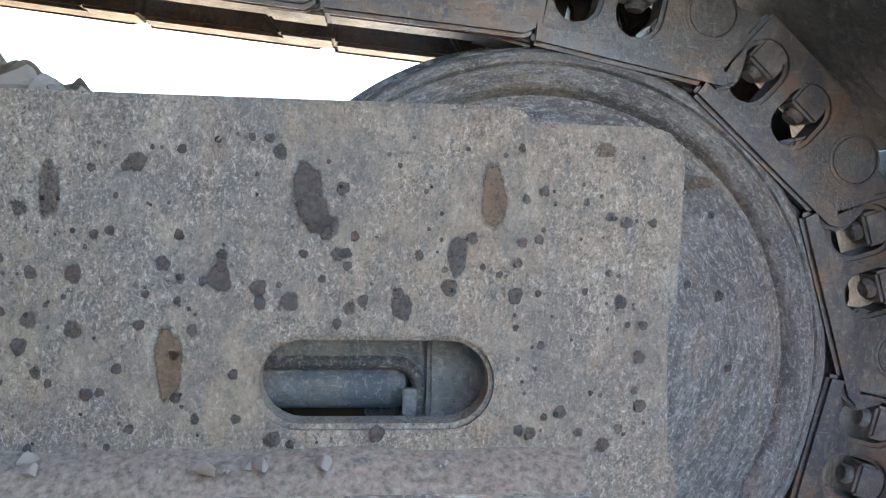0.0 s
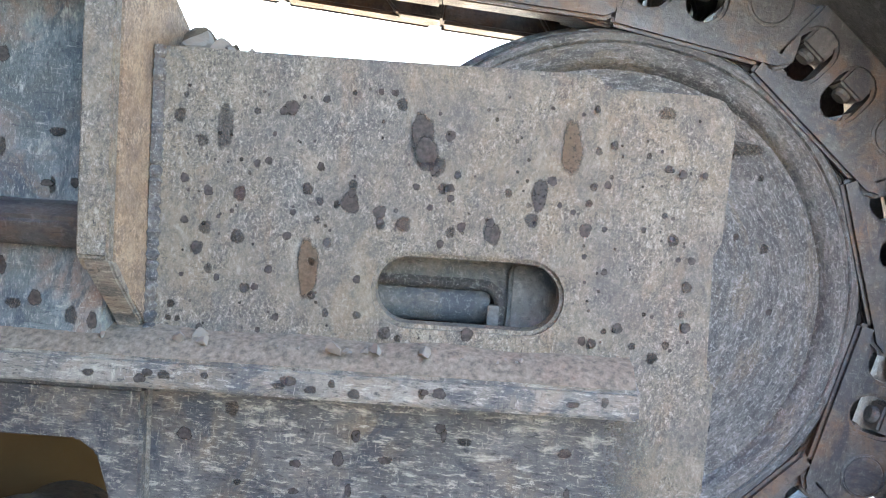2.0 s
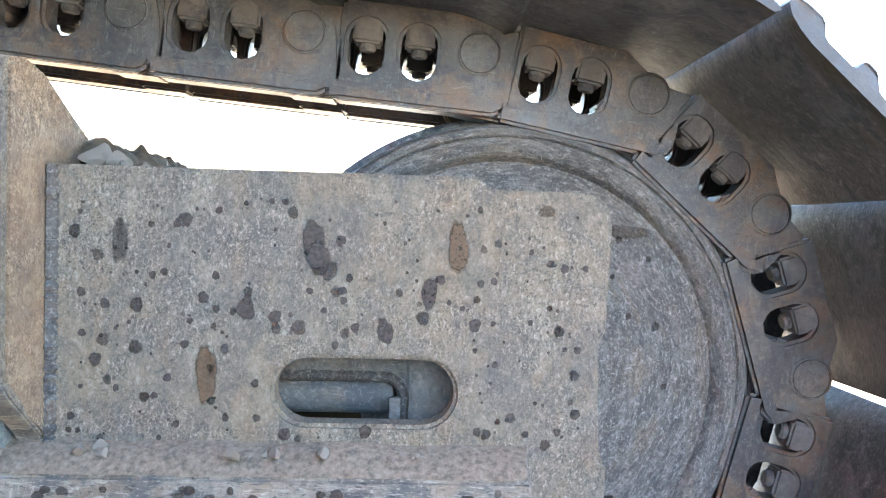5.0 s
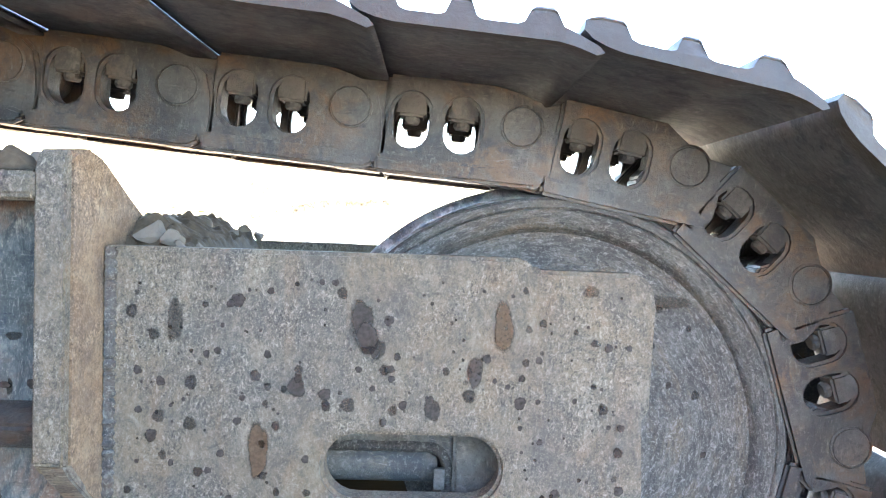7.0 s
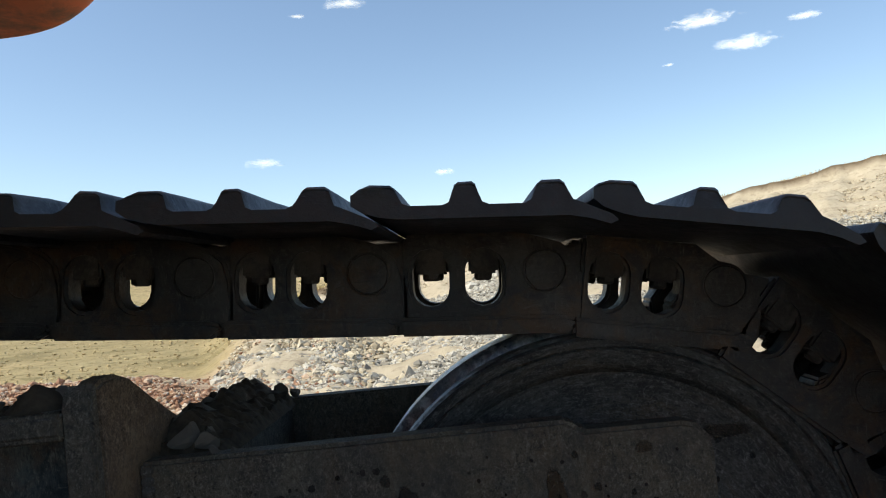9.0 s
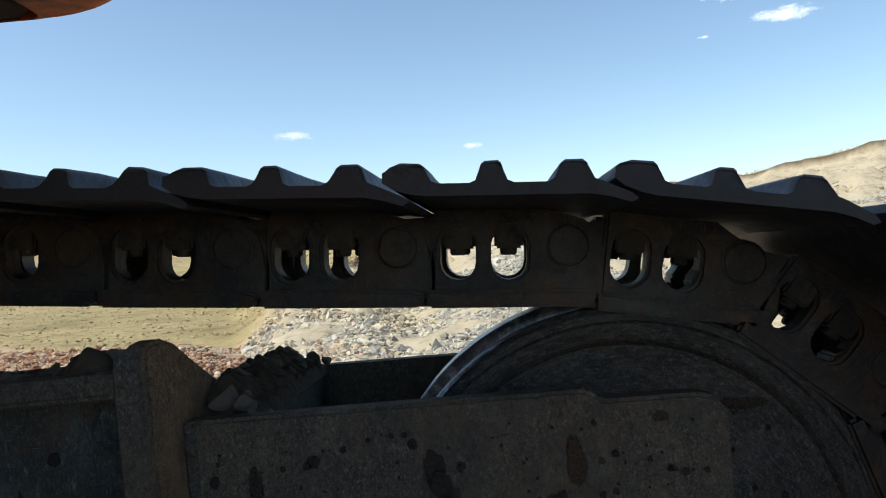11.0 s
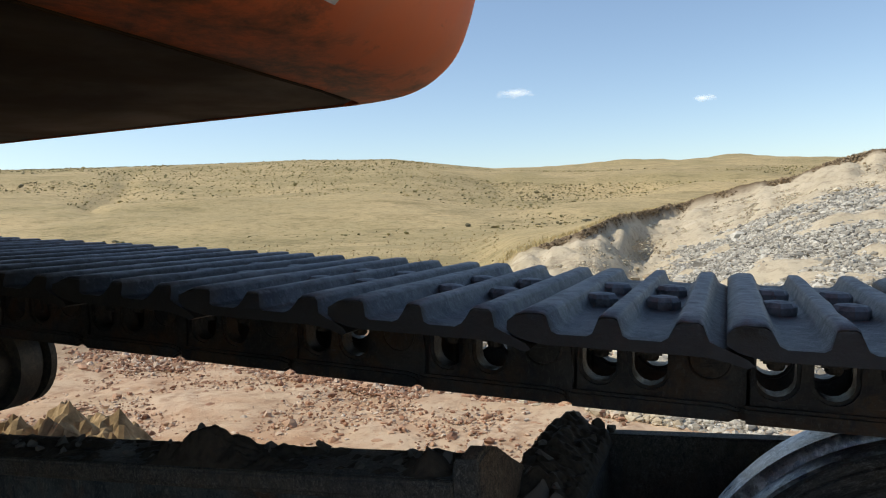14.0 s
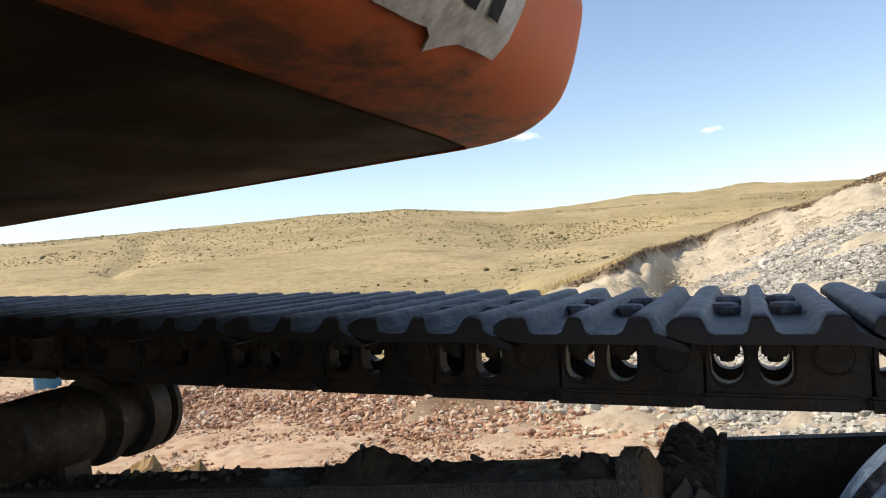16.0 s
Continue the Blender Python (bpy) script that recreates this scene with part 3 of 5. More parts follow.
def height(az, r):
    """Ground height, and the weights of bank, grass and turf soil, for arrays of azimuth (degrees) and distance."""
    z = np.full_like(r, Z0)
    foot = lerp_table(FOOT, az)
    left = 1 - smoothstep(-24, -16, az)
    left = left * smoothstep(-75, -60, az)
    # low berm of red rubble
    crest = foot + 1.7
    z = z + left * 0.22 * np.where(r < crest, smoothstep(foot, crest, r), 1 - smoothstep(crest + 0.3, crest + 2.2, r))
    # far hills
    ridge = 230.0 + 200.0 * smoothstep(-24, -6, az)
    top = 0.1 + ridge * np.tan(np.radians(lerp_table(SKYLINE, az) - 0.12))
    t = np.clip((r - 38) / (ridge - 38), 0, 1)
    hill = (top - Z0) * (0.55 * t + 0.45 * t * t * (3 - 2 * t))
    past = np.clip((r - ridge) / 900, 0, 1)
    hill = hill * (1 - 0.75 * past)
    z = z + hill
    # cut bank with spoil in front
    w = smoothstep(-20.5, -15.5, az) * (1 - smoothstep(110, 150, az))
    rs, rt = rim(az)
    zs = 0.1 + rs * np.tan(np.radians(lerp_table(SPOIL_TOP, az)))
    zt = 0.1 + rt * np.tan(np.radians(lerp_table(BANK_TOP, az)))
    zc = zs + 0.72 * (zt - zs)
    prof = np.where(r < foot, Z0, np.where(r < rs, Z0 + (zs - Z0) * np.clip((r - foot) / (rs - foot), 0, 1),
                    np.where(r < rt - 0.45, zs + (zc - zs) * np.clip((r - rs) / (rt - 0.45 - rs), 0, 1) ** 0.9, np.where(r < rt, zc + (zt - zc) * smoothstep(rt - 0.45, rt - 0.1, r), zt))))
    fade = 1 - smoothstep(22, 70, r)
    raised = np.where(r < rt, prof, np.maximum(z, zt * fade + z * (1 - fade)))
    z = z * (1 - w) + raised * w
    bank = w * smoothstep(foot - 0.1, foot + 0.5, r) * (1 - smoothstep(rt - 0.05, rt + 0.05, r))
    side = smoothstep(-19.5, -13.5, az + 1.6 * np.sin(r * 1.7) + 0.9 * np.sin(r * 4.1 + 1))
    far = side * smoothstep(rt, rt + 0.4, r) + (1 - side) * smoothstep(6.8 + 4.2 * smoothstep(28, 42, -az), 8.6 + 8.4 * smoothstep(28, 42, -az), r)
    soil = w * np.exp(-((r - rt + 0.10) / (0.22 - 0.08 * smoothstep(1, 7, az))) ** 4) * smoothstep(-17, -12, az)
    berm = left * np.exp(-((r - foot - 1.1) / 1.0) ** 4)
    soil = np.maximum(soil, (0.45 + 0.4 * smoothstep(-34, -24, az)) * berm)
    return z, bank, far, soil


def build_ground():
    az = np.concatenate([np.arange(-180, -66, 3.0), np.arange(-66, 42, 0.3), np.arange(42, 180.1, 3.0)])
    rr = np.concatenate([[0.0, 0.6, 1.2], np.arange(1.8, 12, 0.12), np.arange(12, 20, 0.16), np.geomspace(20.3, 600, 90), [800, 1200, 1800, 2600, 3800]])
    A, R = np.meshgrid(az, rr)
    z, bank, far, soil = height(A, R)
    X = O.x + R * np.sin(np.radians(A))
    Y = O.y + R * np.cos(np.radians(A))
    nz = np.zeros_like(z)
    TOE, BRINK = rim(az)
    RIDGE = 230.0 + 200.0 * smoothstep(-24, -6, az)
    for i in range(R.shape[0]):
        for j in range(R.shape[1]):
            x, y, r = X[i, j], Y[i, j], R[i, j]
            if r < 2.5 or r > 650:
                continue
            if r < 24:
                k = 0.035 + 0.06 * bank[i, j]
                p = Vector((x * 1.6, y * 1.6, 3.1))
                nz[i, j] = k * (noise.noise(p) + 0.5 * noise.noise(p * 2.7) + 0.25 * noise.noise(p * 6.1))
                toe, brink = TOE[j], BRINK[j]
                if bank[i, j] > 0.5 and toe - 0.5 < r < brink:
                    g = noise.noise(Vector((A[i, j] * 0.9, 1.7, r * 0.25)))
                    e = min(1, (r - toe + 0.5) / 2) * min(1, (brink + 0.1 - r) / 0.7)
                    q = Vector((x * 2.2, y * 2.2, 8.0))
                    nz[i, j] += e * (0.10 * g + 0.10 * abs(noise.noise(q)) + 0.05 * noise.noise(q * 2.9) + 0.03 * noise.noise(q * 7))
                    nz[i, j] -= 0.30 * math.exp(-((A[i, j] + 6.2) / 0.8) ** 2 - ((r - toe - 1.5) / 0.6) ** 2)
                    nz[i, j] += 0.16 * math.exp(-((A[i, j] + 7.6) / 0.6) ** 2 - ((r - toe - 1.7) / 0.5) ** 2)
                elif r >= brink - 0.2:
                    nz[i, j] *= 0.6
            else:
                p = Vector((x * 0.03, y * 0.03, 7.7))
                nz[i, j] = min(1, (r - 24) / 60) * (3.0 * noise.noise(p) + 1.0 * noise.noise(p * 3.3) + 0.25 * noise.noise(p * 9)) * (0.5 + r / 300) * (1.0 - 0.8 * math.exp(-((r - 230) / 40) ** 2)) * (1.0 - 0.85 * math.exp(-((r - RIDGE[j]) / 120) ** 2))
    z = z + nz
    # a gully down the left of the near hill
    g = np.exp(-((A + 46.2 - 0.035 * (R - 90) + 0.5 * np.sin(R * 0.09) + 0.25 * np.sin(R * 0.23)) / (0.95 + 0.25 * np.sin(R * 0.13))) ** 2) * smoothstep(60, 95, R) * (1 - smoothstep(170, 215, R))
    z = z - 0.9 * g
    rows, cols = R.shape
    verts = np.stack([X, Y, z], -1).reshape(-1, 3)
    idx = np.arange(rows * cols).reshape(rows, cols)
    quads = np.stack([idx[:-1, :-1], idx[:-1, 1:], idx[1:, 1:], idx[1:, :-1]], -1).reshape(-1, 4)
    me = bpy.data.meshes.new("ground")
    me.from_pydata(verts.tolist(), [], quads.tolist())
    col = me.color_attributes.new("ground_kind", "FLOAT_COLOR", "POINT")
    data = np.stack([bank, far, soil, np.ones_like(bank)], -1).reshape(-1).astype(np.float32)
    col.data.foreach_set("color", data)
    ob = part("ground", me, M_GROUND)
    for p in me.polygons:
        p.use_smooth = True
    tagged(ob, "red quarry floor, pale cut bank and dry grass hills", "ground", kind="structure")


build_ground()


def scatter(name, material, count, place, size, label, category, seed, detail=1, stretch=0.7):
    """Very many small stones or clumps as one mesh."""
    rng = np.random.default_rng(seed)
    bm = bmesh.new()
    bmesh.ops.create_icosphere(bm, subdivisions=detail, radius=1)
    base = np.array([v.co[:] for v in bm.verts])
    tris = np.array([[v.index for v in f.verts] for f in bm.faces])
    bm.free()
    az, r = place(rng, count)
    z = height(az, r)[0]
    s = size(rng, len(az), r)
    shape = base[None] * (1 + rng.normal(0, 0.25, (len(az), len(base), 1)))
    shape = shape * rng.uniform(0.6, 1.25, (len(az), 1, 3)) * s[:, None, None]
    shape[..., 2] *= stretch
    turn = rng.uniform(0, 2 * np.pi, len(az))
    c, sn = np.cos(turn)[:, None], np.sin(turn)[:, None]
    x = shape[..., 0] * c - shape[..., 1] * sn
    y = shape[..., 0] * sn + shape[..., 1] * c
    x = x + (O.x + r * np.sin(np.radians(az)))[:, None]
    y = y + (O.y + r * np.cos(np.radians(az)))[:, None]
    zz = shape[..., 2] + (z + 0.25 * s)[:, None]
    verts = np.stack([x, y, zz], -1).reshape(-1, 3)
    faces = (tris[None] + (np.arange(len(az)) * len(base))[:, None, None]).reshape(-1, 3)
    me = bpy.data.meshes.new(name)
    me.from_pydata(verts.tolist(), [], faces.tolist())
    return tagged(part(name, me, material), label, category, kind="stuff")


def red_place(rng, n):
    az = rng.uniform(-62, -7, n)
    foot = lerp_table(FOOT, az)
    return az, foot + np.abs(rng.normal(0.8, 1.0, n))


def red_place_wide(rng, n):
    az = rng.uniform(-62, -8, n)
    return az, lerp_table(FOOT, az) + rng.uniform(-2.6, 3.0, n)


def grey_place(rng, n):
    az = np.where(rng.uniform(0, 1, n) < 0.72, rng.uniform(-6, 12, n), rng.uniform(12, 31, n))
    foot = lerp_table(FOOT, az)
    return az, foot + (rim(az)[0] + 0.15 - foot) * rng.uniform(0, 1, n)


def tan_place(rng, n):
    az = -4 - np.abs(rng.normal(0, 6.5, n))
    foot = lerp_table(FOOT, az)
    return az, foot + (rim(az)[0] + 0.3 - foot) * rng.uniform(0, 1, n) ** 1.2


scatter("red_boulders", M_RED_ROCK, 3600, red_place, lambda g, n, r: np.exp(g.normal(-4.1, 0.34, n)), "fist-sized broken reddish rock along the berm", "rubble", 21, stretch=0.95)
scatter("red_rubble", M_RED_ROCK, 27000, red_place, lambda g, n, r: np.exp(g.normal(-4.65, 0.45, n)), "broken reddish rock heaped in a low berm", "rubble", 3)
scatter("scattered_stones", M_RED_ROCK, 22000, red_place_wide, lambda g, n, r: np.exp(g.normal(-4.95, 0.5, n)), "small reddish stones strewn on the quarry floor", "stones", 4)
def pale_place(rng, n):
    az = -4 - 15 * rng.uniform(0, 1, n) ** 1.2
    return az, lerp_table(FOOT, az) + 0.5 + 2.6 * rng.uniform(0, 1, n)


scatter("pale_rubble", M_GREY_ROCK, 9000, pale_place, lambda g, n, r: np.exp(g.normal(-4.25, 0.42, n)), "pale grey broken rock at the foot of the bank", "rubble", 25, stretch=0.85)
scatter("tan_rubble", M_TAN_ROCK, 7000, tan_place, lambda g, n, r: np.exp(g.normal(-4.35, 0.5, n)) * (0.7 + r / 14), "cream and tan rock spilled from the cut bank", "rubble", 15)
scatter("grey_rubble", M_GREY_ROCK, 54000, grey_place, lambda g, n, r: np.exp(g.normal(-4.38, 0.40, n)) * (0.7 + r / 14), "grey blasted rock spilled down the cut bank", "rubble", 5)


def grass_edge(rng, n):
    az = rng.uniform(-17, 36, n)
    return az, rim(az)[1] - 0.05 + np.abs(rng.normal(0.0, 1.2, n))


def scrub_place(rng, n):
    """Thin over the whole hill, thicker by the gully, on the crest and on the saddle."""
    az = rng.uniform(-66, 12, n)
    r = rng.uniform(45, 225, n)
    k = n // 4
    az[:k], r[:k] = rng.normal(-50.5, 2.6, k), rng.normal(150, 22, k)
    az[k:2 * k], r[k:2 * k] = rng.normal(-13, 3.2, k), rng.normal(100, 34, k)
    r[k:2 * k] = np.maximum(r[k:2 * k], 50)
    az[2 * k:2 * k + k // 3], r[2 * k:2 * k + k // 3] = rng.normal(-31.5, 1.3, k // 3), rng.normal(218, 7, k // 3)
    return az, r


def bank_place(rng, n):
    az = rng.uniform(-18, 36, n)
    toe, brink = rim(az)
    return az, toe - 0.3 + (brink - toe - 0.4) * rng.uniform(0, 1, n)


def brink_place(rng, n):
    az = rng.uniform(-14, 12, n)
    return az, rim(az)[1] - 0.12 - np.abs(rng.normal(0.0, 0.10, n))


M_CLOD = island_rock("turf_clods", [(0, (0.10, 0.068, 0.038)), (0.6, (0.22, 0.155, 0.09)), (1, (0.36, 0.27, 0.16))])
scatter("turf_clods", M_CLOD, 4200, brink_place, lambda g, n, r: np.exp(g.normal(-4.3, 0.45, n)) * r / 16, "dark clods of turf along the crumbling brink", "clods", 31, stretch=0.9)
scatter("bank_stones", M_TAN_ROCK, 14000, bank_place, lambda g, n, r: np.exp(g.normal(-4.4, 0.5, n)) * (0.4 + r / 26), "tan stones and clods standing out of the cut bank", "stones", 12)


scatter("hill_scrub", M_SHRUB, 3800, scrub_place, lambda g, n, r: np.exp(g.normal(-2.85, 0.55, n)) * (0.6 + r / 170), "low dark scrub dotted over the dry hill", "scrub", 6, stretch=0.55)


def blades(name, place, count, tall, label, seed):
    rng = np.random.default_rng(seed)
    az, r = place(rng, count)
    z = height(az, r)[0] - 0.02
    x = O.x + r * np.sin(np.radians(az))
    y = O.y + r * np.cos(np.radians(az))
    t = rng.uniform(0, 2 * np.pi, count)
    h = tall * rng.uniform(0.5, 1.3, count)
    w = h * 0.09
    lean = rng.normal(0, 0.25, (count, 2)) * h[:, None]
    a = np.stack([x - w * np.cos(t), y - w * np.sin(t), z], -1)
    b = np.stack([x + w * np.cos(t), y + w * np.sin(t), z], -1)
    c = np.stack([x + lean[:, 0], y + lean[:, 1], z + h], -1)
    verts = np.stack([a, b, c], 1).reshape(-1, 3)
    faces = np.arange(count * 3).reshape(-1, 3)
    me = bpy.data.meshes.new(name)
    me.from_pydata(verts.tolist(), [], faces.tolist())
    tagged(part(name, me, M_GRASS), label, "grass", kind="stuff")


M_TUSSOCK = island_rock("dry_tussock", [(0, (0.13, 0.115, 0.05)), (0.5, (0.27, 0.225, 0.095)), (1, (0.45, 0.36, 0.165))])


def tussock_place(rng, n):
    return rng.uniform(-66, 12, n), 42 + 188 * rng.uniform(0, 1, n) ** 0.8


scatter("hill_tussocks", M_TUSSOCK, 14000, tussock_place, lambda g, n, r: np.exp(g.normal(-2.45, 0.4, n)) * (0.5 + r / 200), "dry grass tussocks all over the hill", "grass", 16, stretch=0.6)
def near_tussock_place(rng, n):
    return rng.uniform(-60, -17, n), 9.5 + 32 * rng.uniform(0, 1, n) ** 1.5


M_STRAW = island_rock("straw_tussock", [(0, (0.30, 0.235, 0.115)), (0.5, (0.44, 0.34, 0.175)), (1, (0.56, 0.44, 0.24))])
scatter("near_tussocks", M_STRAW, 6000, near_tussock_place, lambda g, n, r: np.exp(g.normal(-4.35, 0.45, n)) * (0.6 + r / 30), "straw-coloured grass tussocks beyond the berm", "grass", 17, stretch=0.7)
blades("edge_grass", grass_edge, 9000, 0.07, "dry yellow grass along the top of the bank", 8)

# ---------------------------------------------------------------- clouds, far off
def cloud(az, el, width, seed):
    d = 4200.0
    c = Vector((math.sin(radians(az)) * math.cos(radians(el)), math.cos(radians(az)) * math.cos(radians(el)), math.sin(radians(el)))) * d
    half = d * math.tan(radians(width)) * 0.62
    bm = bmesh.new()
    bmesh.ops.create_grid(bm, x_segments=8, y_segments=4, size=1.0)
    bmesh.ops.transform(bm, verts=bm.verts, matrix=pose(0, 0, 0, 90, 0, 0))
    for v in bm.verts:
        v.co.y = 0.12 * (v.co.x ** 2)
    ob = part("cloud", bm, M_CLOUD)
    ob.matrix_world = Matrix.Translation(c) @ pose(0, 0, 0, el, 0, -az) @ Matrix.Diagonal((half, half, half * 0.26, 1))
    ob.visible_shadow = False
    tagged(ob, "small white fair-weather cloud in a blue sky", "cloud", group="clouds in the sky", kind="structure")


for k, (a, e, w) in enumerate([(-15.3, 9.6, 3.4), (-1.6, 8.2, 2.2), (18.7, 17.0, 5.2), (25.6, 16.0, 2.8), (21.6, 15.0, 4.6), (-8.3, 21.0, 4.0), (-12.1, 20.2, 1.5), (16.2, 14.3, 1.2)]):
    cloud(a, e, w, 40 + k)

# ---------------------------------------------------------------- the track frame
FRAME = pose(0, 0, -0.4, 0, -2.2, 0)
frame_thing = thing("undercarriage", "worn dusty excavator side frame spotted with oil drops", "undercarriage", m=FRAME)

SLOT = stadium(0.055, -0.0545, 0.182, 0.067, 12)
plate_outline = [(-0.265, -0.32), (0.24, -0.32), (0.285, -0.285), (0.303, -0.24), (0.305, -0.125), (0.297, -0.118), (0.293, 0.0), (0.300, 0.012), (0.303, 0.12), (0.300, 0.137), (0.290, 0.149), (0.276, 0.153),
                 (0.178, 0.154), (0.165, 0.166), (-0.265, 0.167)]
outer = smooth(part("outer_plate", prism(plate_outline, 0.0, 0.03, "y", 0.007, [SLOT[::-1]]), M_PLATE, frame_thing, "grey dusty side plate with a long slot"), 35)

# ledge welded along the plate
ledge = prism([(0.002, -0.114), (-0.040, -0.131), (-0.043, -0.158), (0.002, -0.166)], -1.2, 0.222, "x", 0.003)
smooth(part("ledge", ledge, M_LEDGE, frame_thing, "scraped ledge strip along the plate"), 35)
low = bmesh.new()
fade = low.verts.layers.float.new("fade")
grid = []
for i in range(55):
    row = []
    for j in range(15):
        x, z = -0.25 + 0.0098 * i, -0.1665 - 0.0100 * j
        v = low.verts.new((x, -0.0009, z))
        v[fade] = 1.0 - max(0.0, (x - 0.150) / 0.14) - max(0.0, (x - 0.215) / 0.3 - (z + 0.19) * -1.2)
        row.append(v)
    grid.append(row)
for p, q in zip(grid, grid[1:]):
    for j in range(14):
        low.faces.new((p[j], q[j], q[j + 1], p[j + 1]))
bmesh.ops.recalc_face_normals(low, faces=low.faces)
part("lower_face", low, M_SCRAPE, frame_thing, "dark scraped band below the ledge")
# rib standing across the frame
rib = prism([(-0.064, -0.050), (-0.064, 0.253), (-0.052, 0.259), (-0.030, 0.261), (-0.005, 0.253), (0.050, 0.222), (0.105, 0.194), (0.105, -0.11), (0.0, -0.11), (-0.012, -0.098)], -0.290, -0.259, "x", 0.004)
for v in rib.verts:
    if v.co.x > -0.27 and v.co.y < 0:
        v.co.x += 0.10 * v.co.y
smooth(part("rib", rib, M_RIB, frame_thing, "rust-tan upright rib"), 35)
edge = prism([(-0.078, -0.034), (-0.078, 0.236), (-0.074, 0.248), (-0.068, 0.256), (-0.0645, 0.258), (-0.0645, -0.048)], -0.293, -0.2645, "x", 0.004)
smooth(part("rib_edge", edge, M_PLATE, frame_thing, "grey speckled front edge of the rib"), 35)
foot = prism([(-0.077, -0.036), (-0.064, -0.052), (-0.010, -0.100), (-0.002, -0.112), (-0.002, -0.100), (-0.060, -0.040)], -0.288, -0.2625, "x", 0.002)
part("rib_foot", foot, M_LEDGE, frame_thing, "bent rusty lip below the rib")
weld = bmesh.new()
rows = []
for i in range(90):
    zc = -0.11 + i * 0.0031
    k = 0.0062 + 0.0009 * math.sin(i * 1.9) + 0.0022 * noise.noise(Vector((i * 0.7, 0, 0)))
    rows.append([weld.verts.new((-0.258 + k * 1.3 * math.cos(radians(a)), -0.0005 - k * math.sin(radians(a)), zc)) for a in (-10, 20, 45, 70, 100)])
for p, q in zip(rows, rows[1:]):
    for j in range(4):
        weld.faces.new((p[j], p[j + 1], q[j + 1], q[j]))
smooth(part("weld_bead", weld, M_WELD, frame_thing, "chipped dark weld seam"), 60)
# panels on the other side of the rib
panel = prism([(-0.292, -0.12), (-0.292, 0.213), (-1.9, 0.213), (-1.9, -0.12)], -0.02, 0.02, "y", 0.003)
part("side_panel", panel, M_BLUE, frame_thing, "faded blue-green panel")
flange = prism([(-0.078, 0.209), (-0.082, 0.214), (-0.082, 0.233), (-0.078, 0.237), (0.012, 0.237), (0.020, 0.232), (0.020, 0.209)], -1.9, -0.292, "x", 0.004)
part("top_flange", flange, M_PLATE, frame_thing)
bar = prism([(-0.052, -0.022), (-0.058, -0.005), (-0.045, 0.008), (-0.018, 0.012), (-0.018, -0.03), (-0.04, -0.032)], -1.9, -0.292, "x", 0.004)
smooth(part("guide_bar", bar, M_LINK, frame_thing, "rusty bar along the panel"), 40)
foot_plate = prism([(-0.255, -0.168), (-0.255, -0.32), (-0.285, -0.285), (-0.300, -0.236), (-0.32, -0.222), (-1.2, -0.222), (-1.2, -0.168)], -0.012, 0.02, "y", 0.003)
part("lower_panel", foot_plate, M_LOWER, frame_thing)
# inner plate of the fork, and the box behind the rib
inner = prism([(-0.26, -0.3), (0.26, -0.3), (0.28, 0.12), (0.26, 0.15), (0.2, 0.162), (-0.18, 0.166), (-0.26, 0.166)], 0.355, 0.385, "y", 0.003)
part("inner_plate", inner, M_PLATE, frame_thing)
inner_rib = prism([(0.106, -0.2), (0.106, 0.168), (0.25, 0.170), (0.36, 0.172), (0.40, 0.174), (0.47, 0.172), (0.50, 0.15), (0.50, -0.2)], -0.29, -0.262, "x", 0.003)
part("inner_rib", inner_rib, M_RIB, frame_thing)
box = prism([(0.022, -0.195), (0.022, 0.190), (0.06, 0.180), (0.33, -0.05), (0.352, -0.10), (0.352, -0.195)], -1.9, -0.29, "x", 0.004)
part("box_beam", box, M_PLATE, frame_thing)
# near-black sheet, added to stand for the deep shade behind the rollers
shade_sheet = prism([(0.13, -0.52), (0.13, -0.196), (0.16, -0.196), (0.16, -0.52)], -1.9, -0.27, "x", 0.004)
part("recess_shade_sheet", shade_sheet, M_UNDER, frame_thing, "near-black sheet added for the shade behind the rollers")
yoke = prism([(0.032, -0.2), (0.032, 0.163), (0.353, 0.160), (0.353, -0.2)], -0.289, -0.195, "x", 0.006)
part("yoke_block", yoke, M_PLATE, frame_thing)
# what shows through the slot
tube = lathe([(0.001, -0.2), (0.021, -0.2), (0.021, 0.075), (0.017, 0.082), (0.001, 0.084)], 32, "x")
bmesh.ops.translate(tube, verts=tube.verts, vec=(0, 0.086, -0.076))
smooth(part("adjuster_tube", tube, M_TUBE, frame_thing, "dark grey-green adjuster tube behind the slot"))
corner = [(0.072 + 0.018 * math.cos(radians(a)), -0.078 + 0.022 * math.sin(radians(a))) for a in range(90, -1, -15)]
pocket = prism([(-0.2, 0.02), (-0.2, -0.056), *corner, (0.092, -0.14), (0.2, -0.14), (0.2, 0.02)], 0.066, 0.0995, "y", 0.005)
smooth(part("pocket_plate", pocket, M_TUBE, frame_thing, "pitted inner plate with a rounded corner"), 40)
lip = bmesh.new()
rows = []
